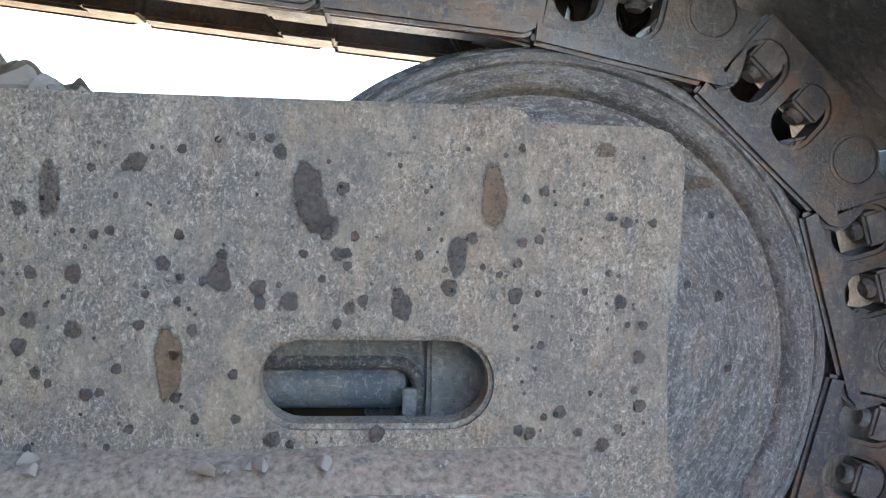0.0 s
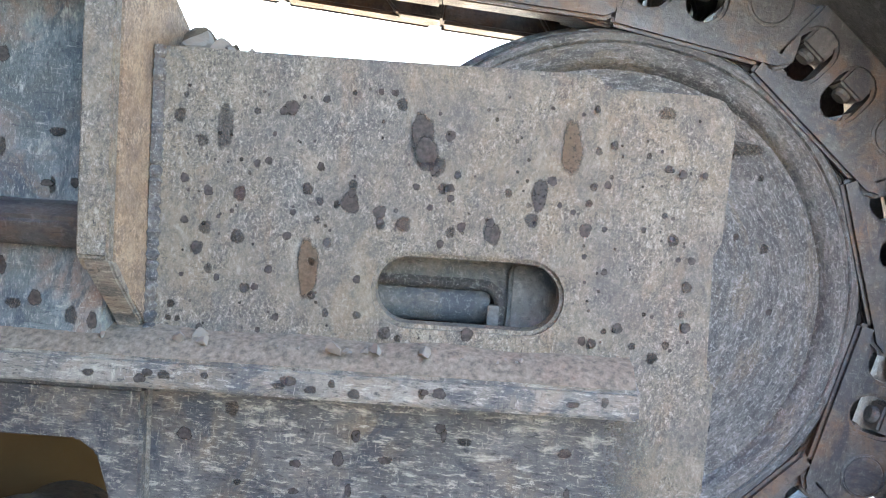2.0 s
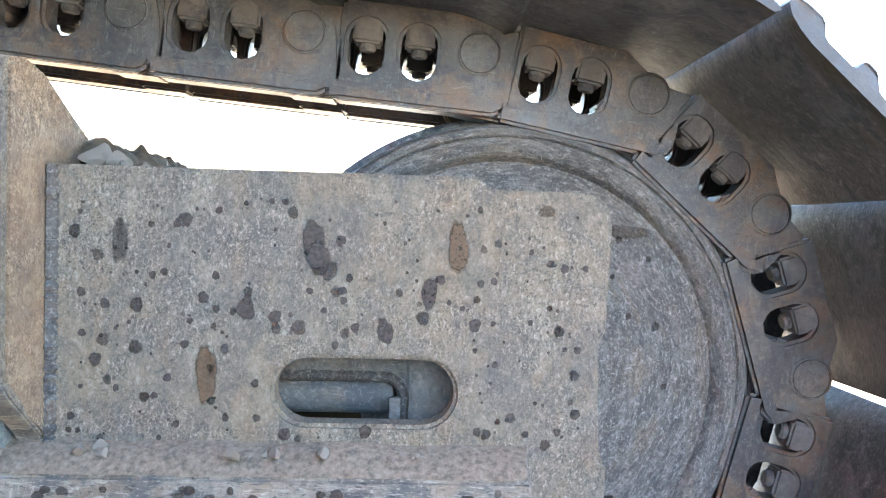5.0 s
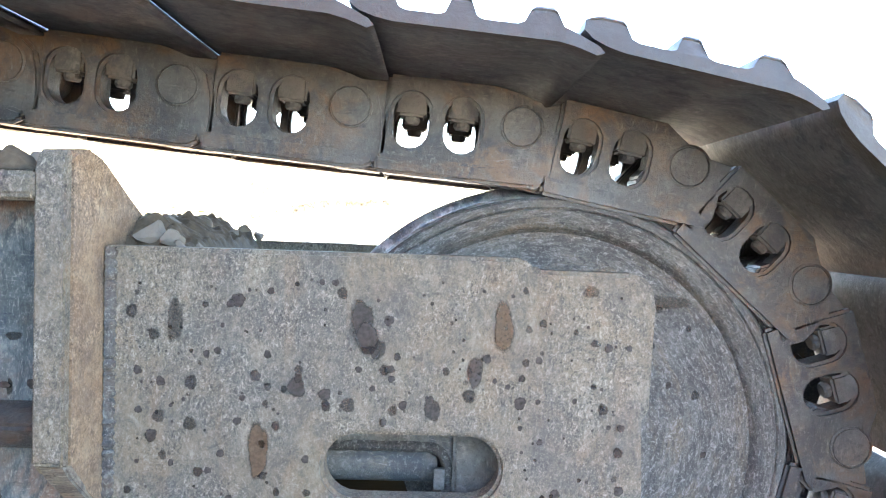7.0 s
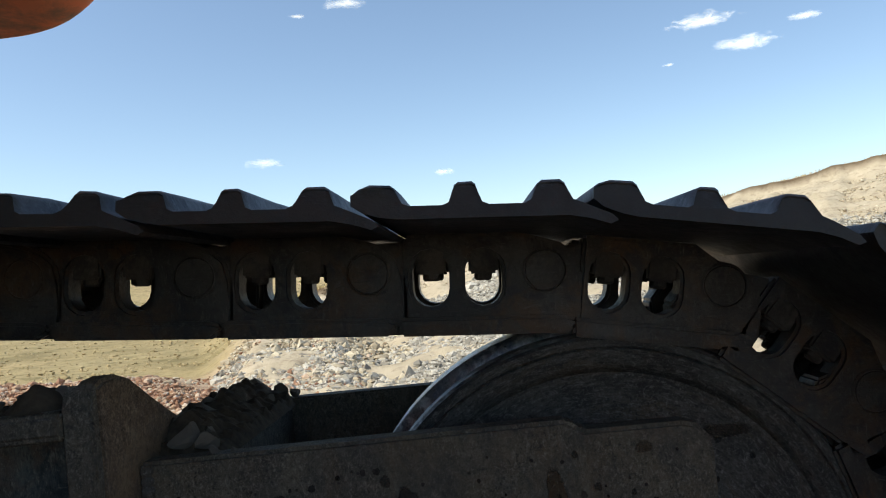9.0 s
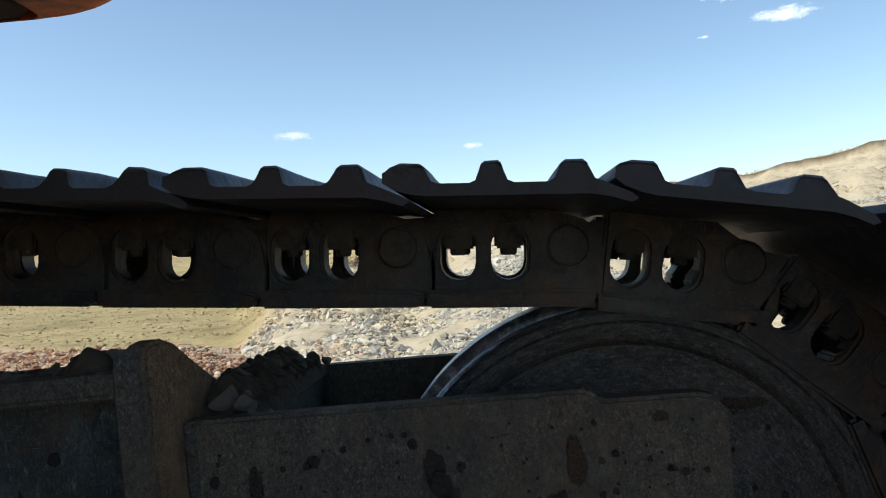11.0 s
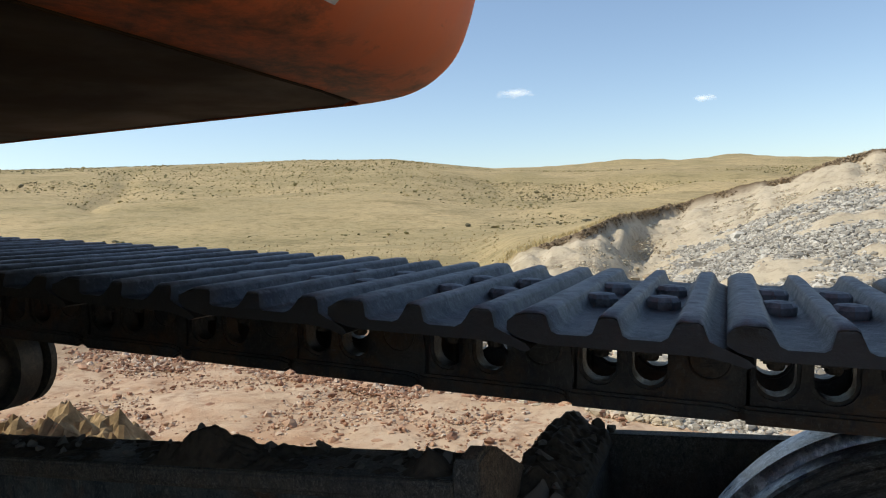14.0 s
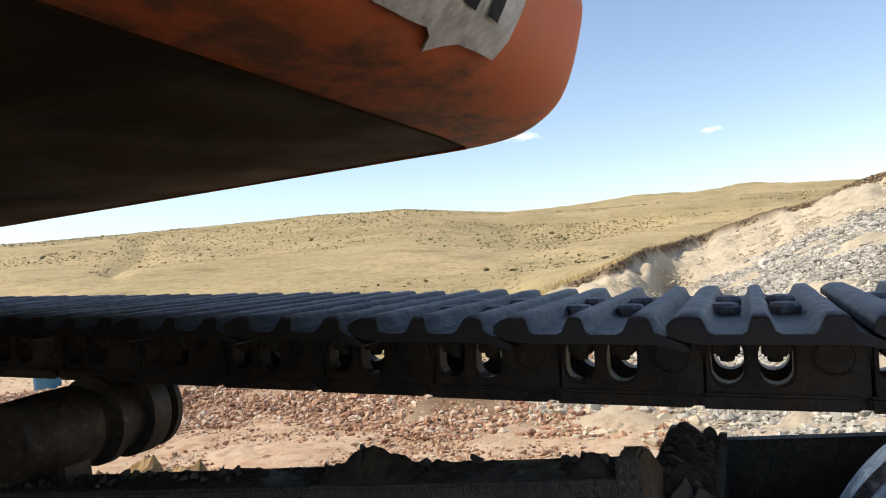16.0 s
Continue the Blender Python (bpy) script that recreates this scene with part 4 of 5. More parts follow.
for i, (x, z) in enumerate([(-0.2 + 0.272 * j / 40, -0.0525) for j in range(41)] + [(0.072 + 0.0215 * math.cos(radians(a)), -0.078 + 0.0255 * math.sin(radians(a))) for a in range(78, -1, -13)] + [(0.0935, -0.09), (0.0935, -0.12)]):
    k = 0.0048 + 0.0014 * noise.noise(Vector((i * 0.8, 3, 0)))
    away = (0, 1) if i < 41 else (math.sin(radians(min(90, (i - 40) * 13))), max(0.0, math.cos(radians(min(90, (i - 40) * 13)))))
    rows.append([lip.verts.new((x + away[0] * k * c_, 0.0665 - k * s_, z + away[1] * k * c_)) for c_, s_ in ((-1.2, -0.2), (-0.7, 0.7), (0.1, 1.0), (0.9, 0.7), (1.6, -0.2))])
for p, q in zip(rows, rows[1:]):
    for j in range(4):
        lip.faces.new((p[j], p[j + 1], q[j + 1], q[j]))
bmesh.ops.recalc_face_normals(lip, faces=lip.faces)
smooth(part("pocket_lip", lip, M_WELD, frame_thing, "rough raised lip along the pocket"), 60)
block = prism([(0.100, -0.12), (0.100, -0.030), (0.106, -0.024), (0.2, -0.024), (0.2, -0.12)], 0.054, 0.0655, "y", 0.004)
part("bearing_block", block, M_TUBE, frame_thing)
tab = prism([(0.079, -0.095), (0.079, -0.0715), (0.091, -0.0715), (0.091, -0.095)], 0.050, 0.058, "y", 0.001)
part("locking_tab", tab, M_TAB, frame_thing)
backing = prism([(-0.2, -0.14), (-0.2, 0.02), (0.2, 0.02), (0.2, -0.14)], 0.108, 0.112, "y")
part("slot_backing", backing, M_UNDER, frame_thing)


def blob(r1, r2, seed, n=30):
    rnd = random.Random(seed)
    ph = [rnd.uniform(0, 6.28) for _ in range(3)]
    out = []
    for i in range(n):
        a = 2 * math.pi * i / n
        k = 1 + 0.05 * math.sin(2 * a + ph[0]) + 0.07 * math.sin(3 * a + ph[1]) + 0.05 * math.sin(5 * a + ph[2]) + 0.035 * math.sin(9 * a + ph[1])
        k *= (abs(math.cos(a)) ** 2.25 + abs(math.sin(a)) ** 2.25) ** (-1 / 2.25)
        out.append((r1 * k * math.cos(a), r2 * k * math.sin(a)))
    return out


layer = itertools.count()


def spot(x, z, r1, r2, seed, material, y=-0.0006, parent=frame_thing):
    bm = bmesh.new()
    y -= 0.00012 * (next(layer) % 23)
    fade = bm.verts.layers.float.new("fade")
    mid_ = bm.verts.new((x, y, z))
    mid_[fade] = 1.0
    inner_ = [bm.verts.new((x + u * 0.72, y, z + v * 0.72)) for u, v in blob(r1, r2, seed)]
    rim = [bm.verts.new((x + u * 1.12, y, z + v * 1.12)) for u, v in blob(r1, r2, seed)]
    for w in inner_:
        w[fade] = 0.9
    for i in range(len(rim)):
        j = (i + 1) % len(rim)
        bm.faces.new((mid_, inner_[j], inner_[i]))
        bm.faces.new((inner_[i], inner_[j], rim[j], rim[i]))
    bmesh.ops.recalc_face_normals(bm, faces=bm.faces)
    return part("oil_spot", bm, material, parent)


SPOTS = [(-0.173, 0.029, 67), (-0.036, 0.02, 62), (0.165, 0.016, 62), (0.204, -0.078, 50), (-0.164, -0.063, 50), (0.024, 0.047, 50), (-0.234, 0.101, 62), (-0.211, 0.078, 56), (-0.126, 0.115, 67), (-0.107, 0.038, 56),
         (-0.095, 0.06, 39), (-0.063, 0.045, 45), (-0.065, 0.027, 95), (-0.012, 0.01, 73), (-0.205, -0.006, 62), (-0.212, -0.026, 62), (-0.173, -0.013, 67), (-0.2, -0.046, 45), (-0.141, -0.043, 39), (-0.085, -0.013, 45),
         (-0.054, -0.047, 39), (-0.024, -0.098, 62), (0.057, -0.094, 62), (0.034, 0.005, 50), (0.075, 0.006, 90), (0.112, 0.022, 67), (0.088, 0.047, 39), (-0.02, 0.125, 56), (0.028, 0.098, 50), (0.251, 0.012, 56), (0.268, -0.033, 50), (0.27, -0.073, 50), (0.24, -0.105, 56)]
for k, (x, z, r) in enumerate(SPOTS):
    spot(x, z, r * 1e-4, r * 1.12e-4, k, M_OIL)
rs = random.Random(77)
for k in range(205):
    x, z = rs.uniform(-0.24, 0.285), rs.uniform(-0.105, 0.14)
    if -0.05 < x < 0.16 and -0.10 < z < -0.01:
        continue
    r = 0.0013 + 0.0036 * rs.random() ** 2.6
    spot(x, z, r, r * rs.uniform(0.95, 1.25), 200 + k, M_OIL)
for k, (x, z, a, b, m_) in enumerate([(0.001, 0.099, 0.011, 0.020, M_OIL), (0.006, 0.082, 0.012, 0.014, M_OIL), (0.017, 0.068, 0.009, 0.010, M_OIL), (0.008, 0.069, 0.008, 0.007, M_OIL), (-0.190, 0.093, 0.008, 0.024, M_OIL), (0.118, 0.047, 0.008, 0.017, M_OIL), (0.146, 0.094, 0.010, 0.028, M_MUD), (-0.103, -0.039, 0.011, 0.029, M_MUD), (0.235, 0.133, 0.009, 0.006, M_MUD)]):
    spot(x, z, a, b, 400 + k, m_)
for k in range(18):
    x = rs.uniform(-0.22, 0.19)
    spot(x, rs.uniform(-0.28, -0.18), rs.uniform(0.003, 0.008), rs.uniform(0.003, 0.008), 500 + k, M_OIL, -0.0012)
for k in range(40):
    spot(rs.uniform(-0.62, -0.30), rs.uniform(-0.11, 0.18), rs.uniform(0.003, 0.009), rs.uniform(0.003, 0.010), 600 + k, M_OIL, -0.0215)

wheel_drops = [(0.335, 0.118, 0.004), (0.372, 0.098, 0.0035), (0.318, -0.06, 0.0045), (0.352, 0.03, 0.0035), (0.385, 0.02, 0.005), (0.312, -0.135, 0.008), (0.345, -0.19, 0.0075), (0.33, 0.075, 0.003), (0.40, -0.05, 0.0035)]

for k in range(16):
    x = rs.uniform(-0.30, 0.21)
    spot(x, rs.uniform(-0.150, -0.139), rs.uniform(0.003, 0.007), rs.uniform(0.003, 0.0055), 800 + k, M_OIL, -0.0432)

# dust lying on the ledge
dust = bmesh.new()
n = 120
rows = []
for i in range(n + 1):
    x = -0.9 + (0.2185 + 0.9) * i / n
    h = 0.006 + 0.004 * noise.noise(Vector((x * 14, 0, 0)))
    rows.append([dust.verts.new((x, 0.002, -0.112 + h)), dust.verts.new((x, -0.018, -0.118 + h + 0.002 * noise.noise(Vector((x * 40, 5, 0))))), dust.verts.new((x, -0.0385 + 0.003 * noise.noise(Vector((x * 25, 9, 0))), -0.131 + 0.0015))])
for p, q in zip(rows, rows[1:]):
    for j in range(2):
        dust.faces.new((p[j], p[j + 1], q[j + 1], q[j]))
smooth(part("ledge_dust", dust, M_DUST, frame_thing, "reddish dust lying on the ledge"), 60)

# ---------------------------------------------------------------- idler wheel
idler = thing("idler_wheel", "scratched grey steel idler wheel under the chain", "idler wheel", m=pose(0.209, 0, -0.447))
wheel = lathe([(0.09, 0.104), (0.200, 0.1095), (0.240, 0.1125), (0.2475, 0.112), (0.251, 0.1075), (0.255, 0.103), (0.2595, 0.1015), (0.266, 0.0995), (0.2735, 0.0997), (0.2755, 0.102), (0.2775, 0.0998), (0.285, 0.1005), (0.2885, 0.1036)], 160, closed=False)
smooth(part("wheel_face", wheel, M_IDLER, idler, "ringed face with curved scratches"), 30)
for k, (x, z, r) in enumerate(wheel_drops):
    far_out = math.hypot(x - 0.209, z + 0.047)
    spot(x - 0.209, z + 0.047, r, r * 1.15, 700 + k, M_OIL, float(np.interp(far_out, (0.09, 0.2, 0.240), (0.104, 0.1095, 0.1125))) - 0.0009, idler)
spot(0.135, 0.175, 0.030, 0.0075, 720, M_MUD, 0.1080, idler)
near_tread = lathe([(0.2882, 0.1036), (0.2915, 0.109), (0.2915, 0.140), (0.287, 0.1462)], 160, closed=False)
smooth(part("near_tread", near_tread, M_TREAD, idler, "tread band rubbed bright by the chain"), 30)
centre = lathe([(0.2868, 0.1464), (0.299, 0.152), (0.304, 0.158), (0.304, 0.208), (0.299, 0.214), (0.287, 0.22), (0.291, 0.226), (0.291, 0.262), (0.2, 0.264)], 160)
smooth(part("tread_flange", centre, M_TREAD, idler, "polished tread with a raised middle"), 30)
hub = lathe([(0.001, 0.064), (0.085, 0.064), (0.09, 0.068), (0.09, 0.108)], 64)
smooth(part("hub", hub, M_IDLER, idler))

# ---------------------------------------------------------------- crawler track: links, pins, shoes, bolts
track = thing("crawler_track", "crawler track of dark steel shoes on a rusty link chain", "crawler track")
PITCH = 0.2
CENTRE, PIN_R = Vector((0.205, -0.450)), 0.370
pins = [Vector((0.158, -0.0800))]
ang = math.degrees(math.atan2(pins[0].y - CENTRE.y, pins[0].x - CENTRE.x))
step = 2 * math.degrees(math.asin(PITCH / 2 / PIN_R))
for k in range(1, 8):
    a = radians(ang - k * step)
    pins.append(CENTRE + PIN_R * Vector((math.cos(a), math.sin(a))))
back = [pins[0]]
for k in range(12):
    x = back[-1].x - 0.1
    slope = 0.049 + 0.022 * min(1, max(0, (-x - 0.0) / 0.5))
    a = math.atan(slope)
    back.append(back[-1] + PITCH * Vector((-math.cos(a), math.sin(a))))
pins = back[::-1] + pins[1:]
CH0, CH1 = 0.104, 0.262


def link_mesh(win_w=0.042, win_h=0.062, low=0.0):
    """A link in its own plane: x from pin to pin, z up to the shoe. Two windows for the bolts."""
    out = [(-0.060, 0.044), (0.066, 0.044), (0.080, 0.042 - 0.5 * low), (0.100, 0.037 - low), (0.119, 0.031 - 1.2 * low), (0.134, 0.019 - low), (0.141, -0.004), (0.144, -0.030), (0.143, -0.052), (0.136, -0.064), (0.122, -0.070), (-0.060, -0.071)]
    wins = [upright_slot(-0.029, -0.008, win_w, win_h)[::-1], upright_slot(0.031, -0.008, win_w, win_h)[::-1]]
    bm = prism(out, 0.0, 0.036, "y", 0.0045, wins)
    data = bpy.data.meshes.new("link")
    bm.to_mesh(data)
    bm.free()
    # tail that tucks behind the neighbour
    bm = prism([(-0.064, 0.036), (-0.058, 0.036), (-0.058, -0.0705), (-0.115, -0.0705), (-0.135, -0.05), (-0.134, -0.006), (-0.122, 0.024 - low), (-0.10, 0.034 - low)], 0.006, 0.05, "y", 0.003)
    tail = bpy.data.meshes.new("tail")
    bm.to_mesh(tail)
    bm.free()
    whole = bmesh.new()
    whole.from_mesh(data)
    whole.from_mesh(tail)
    bpy.data.meshes.remove(tail)
    # rail head that rolls on the idler
    bm = prism([(-0.064, -0.0714), (-0.066, -0.050), (0.116, -0.050), (0.134, -0.054), (0.1355, -0.0625), (0.122, -0.0704)], -0.010, 0.001, "y", 0.004)
    tail = bpy.data.meshes.new("rail")
    bm.to_mesh(tail)
    bm.free()
    whole.from_mesh(tail)
    whole.to_mesh(data)
    whole.free()
    bpy.data.meshes.remove(tail)
    data.materials.append(M_LINK)
    for p in data.polygons:
        p.use_smooth = True
    data.set_sharp_from_angle(angle=radians(48))
    return data


def shoe_mesh(seed):
    prof = [(-0.083, -0.010), (-0.078, -0.004), (-0.068, 0.0), (-0.050, 0.0), (-0.046, -0.003), (-0.040, -0.017), (-0.034, -0.020), (-0.006, -0.020), (-0.001, -0.017), (0.004, -0.002), (0.007, 0.0), (0.018, 0.0), (0.021, -0.002), (0.027, -0.017),
            (0.033, -0.020), (0.062, -0.020), (0.068, -0.016), (0.074, -0.003), (0.078, 0.0), (0.093, 0.0), (0.097, -0.003), (0.103, -0.017), (0.112, -0.021), (0.124, -0.026), (0.135, -0.031), (0.140, -0.036), (0.134, -0.039), (0.118, -0.034),
            (0.100, -0.031), (-0.045, -0.031), (-0.060, -0.029), (-0.074, -0.025), (-0.083, -0.019)]
    ys = [-0.118, -0.114, -0.106, -0.05, 0.02, 0.09, 0.16, 0.23, 0.30, 0.37, 0.452, 0.459, 0.462]
    bm = bmesh.new()
    rnd = random.Random(seed)
    rows = []
    for k, y in enumerate(ys):
        end = {0: 1.0, 1: 0.55, 2: 0.0}.get(k, {0: 1.0, 1: 0.5}.get(len(ys) - 1 - k, 0.0))
        row = []
        for (x, z) in prof:
            proud = max(0.0, z + 0.020) / 0.020 if -0.08 < x < 0.105 else 0.0
            yy = y + (0.012 * proud * end * (1 if k < 5 else -1))
            wob = 0.0016 * noise.noise(Vector((x * 30 + seed * 9, y * 14, z * 30)))
            drop = -0.0035 * end * proud
            row.append(bm.verts.new((x + wob, yy, z + wob * proud + drop)))
        rows.append(row)
    m_ = len(prof)
    for p, q in zip(rows, rows[1:]):
        for i in range(m_):
            j = (i + 1) % m_
            bm.faces.new((p[i], q[i], q[j], p[j]))
    bm.faces.new(rows[0])
    bm.faces.new(rows[-1])
    bmesh.ops.recalc_face_normals(bm, faces=bm.faces)
    data = bpy.data.meshes.new("track_shoe")
    bm.to_mesh(data)
    bm.free()
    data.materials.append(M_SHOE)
    for p in data.polygons:
        p.use_smooth = True
    data.set_sharp_from_angle(angle=radians(50))
    return data


def nut_mesh():
    bm = prism([(-0.017, -0.032), (0.017, -0.032), (0.017, 0.0), (-0.017, 0.0)], -0.015, 0.015, "y", 0.003)
    tip = lathe([(0.001, -0.040), (0.008, -0.040), (0.010, -0.037), (0.010, -0.028)], 14, "z")
    tmp = bpy.data.meshes.new("tmp")
    tip.to_mesh(tmp)
    tip.free()
    bm.from_mesh(tmp)
    bpy.data.meshes.remove(tmp)
    data = bpy.data.meshes.new("nut")
    bm.to_mesh(data)
    bm.free()
    data.materials.append(M_NUT)
    return data


def bolt_mesh():
    bm = lathe([(0.020, 0.0), (0.021, 0.004), (0.021, 0.010), (0.017, 0.015), (0.008, 0.0165)], 8, "z")
    data = bpy.data.meshes.new("bolt_head")
    bm.to_mesh(data)
    bm.free()
    data.materials.append(M_SHOE)
    return data


def pin_mesh():
    bm = lathe([(0.0260, 0.003), (0.0258, -0.0006), (0.0236, -0.0012), (0.0226, 0.0006), (0.0216, -0.0010), (0.001, -0.0014)], 32, "y")
    data = bpy.data.meshes.new("pin")
    bm.to_mesh(data)
    bm.free()
    data.materials.append(M_LINK)
    for p in data.polygons:
        p.use_smooth = True
    data.set_sharp_from_angle(angle=radians(40))
    return data


LINK, NUT, BOLT, PIN = link_mesh(), nut_mesh(), bolt_mesh(), pin_mesh()
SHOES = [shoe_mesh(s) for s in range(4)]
FLIP = Matrix.Diagonal((1, -1, 1, 1))
far_link = link_mesh(0.045, 0.063)
far_link.transform(FLIP)
far_link.flip_normals()
# links on the bend, worn lower at the joints
BENT = link_mesh(low=0.014)
far_bent = link_mesh(0.045, 0.063, 0.016)
far_bent.transform(FLIP)
far_bent.flip_normals()
for k in range(len(pins) - 1):
    p, q = pins[k], pins[k + 1]
    mid = (p + q) / 2
    tilt = math.degrees(math.atan2(q.y - p.y, q.x - p.x))
    base = pose(mid.x, 0, mid.y, 0, -tilt, 0)
    near = part("link", BENT if k > 11 else LINK, None, track)
    near.matrix_world = base @ pose(0, CH0, 0)
    far = part("link", far_bent if k > 11 else far_link, None, track)
    far.matrix_world = base @ pose(0, CH1, 0)
    pn = part("pin", PIN, None, near)
    pn.matrix_parent_inverse = Matrix.Identity(4)
    pn.location = (0.1, 0.0, 0.0)
    for x in (-0.029, 0.031):
        for ob, y in ((near, 0.018), (far, -0.018)):
            nt = part("nut", NUT, None, ob)
            nt.location = (x, y, 0.030)
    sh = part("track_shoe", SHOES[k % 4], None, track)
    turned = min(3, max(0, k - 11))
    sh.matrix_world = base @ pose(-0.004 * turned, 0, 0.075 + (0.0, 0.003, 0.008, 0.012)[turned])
    for x in (-0.029, 0.045):
        for y in (CH0 + 0.012, CH1 - 0.012):
            bt = part("bolt_head", BOLT, None, sh)
            bt.location = (x, y, -0.0205)
            bt.rotation_euler = (0, 0, (k * 7 + x * 90) % 1.5)
BUSH = lathe([(0.001, CH0 + 0.02), (0.028, CH0 + 0.02), (0.028, CH1 - 0.02), (0.001, CH1 - 0.02)], 20, "y")
bush_data = bpy.data.meshes.new("bushing")
BUSH.to_mesh(bush_data)
BUSH.free()
bush_data.materials.append(M_LINK)
for p in pins:
    b_ = part("bushing", bush_data, None, track)
    b_.location = (p.x, 0, p.y)

# ---------------------------------------------------------------- carrier roller
roller = thing("carrier_roller", "oily carrier roller on a bracket beneath the chain", "carrier roller", m=pose(-1.315, 0.0, -0.129))
body_r = lathe([(0.001, 0.05), (0.055, 0.05), (0.062, 0.06), (0.062, 0.075), (0.085, 0.08), (0.085, 0.10), (0.072, 0.104), (0.070, 0.15), (0.088, 0.155), (0.088, 0.175), (0.088, 0.20), (0.07, 0.205), (0.07, 0.218), (0.085, 0.222), (0.085, 0.235), (0.001, 0.238)], 48)
smooth(part("roller_body", body_r, M_ROLLER, roller), 30)
shaft = lathe([(0.001, -0.10), (0.062, -0.10), (0.069, -0.092), (0.074, -0.02), (0.075, 0.046), (0.060, 0.052), (0.001, 0.05)], 40)
smooth(part("shaft", shaft, M_ROLLER, roller), 30)
clampb = prism([(-0.050, -0.13), (-0.045, -0.04), (0.045, -0.04), (0.050, -0.13)], -0.03, 0.04, "y", 0.008)
part("bracket", clampb, M_ROLLER, roller)

track_roller = thing("track_roller", "dark muddy track roller below the frame panel", "track roller", m=pose(-0.375, 0.03, -0.815))
tr = lathe([(0.001, -0.03), (0.06, -0.03), (0.088, -0.022), (0.092, -0.012), (0.092, 0.02), (0.075, 0.03), (0.075, 0.10), (0.09, 0.11), (0.09, 0.25), (0.001, 0.25)], 48)
smooth(part("roller_body", tr, M_ROLLER, track_roller), 30)

# ---------------------------------------------------------------- counterweight and upper body
upper = thing("excavator_upper_body", "weathered orange excavator counterweight with a dark brown underside", "excavator")
prof = [(-0.578, 0.2982), (-0.50, 0.3005), (-0.455, 0.307), (-0.42, 0.322), (-0.392, 0.345), (-0.372, 0.38), (-0.355, 0.43), (-0.346, 0.468), (-0.350, 0.476)]
ends = [(-2.6, 0.0), (-2.0, 0.0), (-1.4, 0.0), (-0.9, 0.0), (-0.5, 0.0), (-0.2, 0.0), (0.05, 0.0), (0.15, 0.006), (0.20, 0.018), (0.235, 0.04), (0.258, 0.075), (0.268, 0.12)]


def glide(points, per):
    """Points on a smooth curve through the given ones, with the running index first."""
    out = []
    for i in range(len(points) - 1):
        p0, p1, p2, p3 = (Vector(points[min(max(j, 0), len(points) - 1)]) for j in (i - 1, i, i + 1, i + 2))
        for k in range(per):
            t = k / per
            v = 0.5 * (2 * p1 + (p2 - p0) * t + (2 * p0 - 5 * p1 + 4 * p2 - p3) * t * t + (3 * p1 - p0 - 3 * p2 + p3) * t ** 3)
            out.append((i + t, *v))
    return out + [(len(points) - 1, *points[-1])]


shell = bmesh.new()
rows = []
curve = glide(prof, 4)
for _, y, inset in glide(ends[:6], 1) + glide(ends[6:], 4):
    rows.append([shell.verts.new((x + 0.024 + 0.010 * i / 9 - inset * (1 if i > 0 else 0.4) * min(1, 0.35 + i * 0.09), y, z)) for i, x, z in curve])
for p, q in zip(rows, rows[1:]):
    for i in range(len(curve) - 1):
        shell.faces.new((p[i], q[i], q[i + 1], p[i + 1]))
last = [v for v in rows[-1]]
side = [shell.verts.new((-3.6, 0.268, z)) for z in (0.300, 0.476)]
shell.faces.new([side[0], *last, side[1]])
bmesh.ops.recalc_face_normals(shell, faces=shell.faces)
smooth(part("counterweight_shell", shell, M_ORANGE, upper, "chalky orange paint, mud along the lower edge"), 50)
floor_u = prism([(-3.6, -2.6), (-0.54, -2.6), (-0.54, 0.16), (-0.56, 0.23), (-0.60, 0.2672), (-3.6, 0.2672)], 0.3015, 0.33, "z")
part("underside", floor_u, M_UNDER, upper, "dark brown belly plate")
hood = prism([(-3.6, -2.6), (-0.300, -2.6), (-0.300, 0.12), (-0.33, 0.2), (-0.39, 0.25), (-0.48, 0.268), (-3.6, 0.268)], 0.486, 2.3, "z", 0.010)
part("upper_block", hood, M_ORANGE, upper)
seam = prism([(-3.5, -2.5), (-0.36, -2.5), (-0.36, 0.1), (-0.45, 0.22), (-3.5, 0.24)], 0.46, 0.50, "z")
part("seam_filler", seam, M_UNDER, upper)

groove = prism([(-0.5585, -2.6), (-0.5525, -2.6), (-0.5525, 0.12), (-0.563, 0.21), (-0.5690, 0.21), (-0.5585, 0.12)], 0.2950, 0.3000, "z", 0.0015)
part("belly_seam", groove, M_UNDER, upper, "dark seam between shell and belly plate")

# ---------------------------------------------------------------- the rest of the machine, closing the place behind the camera
rest = prism([(-2.25, 0.24), (-2.25, -0.35), (-2.0, -0.55), (-0.45, -0.55), (-0.25, -0.35), (-0.25, 0.24)], -3.4, -1.32, "x", 0.02)
tagged(part("wall_undercarriage_centre", rest, M_UNDER), "dark steel centre of the machine's undercarriage", "undercarriage", kind="structure")
ring = [(-1.2 + s_ * 1.4 + 0.46 * math.cos(radians(a)), -0.49 + 0.46 * math.sin(radians(a))) for s_, a0 in ((1, -90), (-1, 90)) for a in range(a0, a0 + 181, 15)]
tagged(part("wall_opposite_track", prism(ring, -2.85, -2.35, "y", 0.02), M_LINK), "dark steel track on the machine's other side", "crawler track", kind="structure")

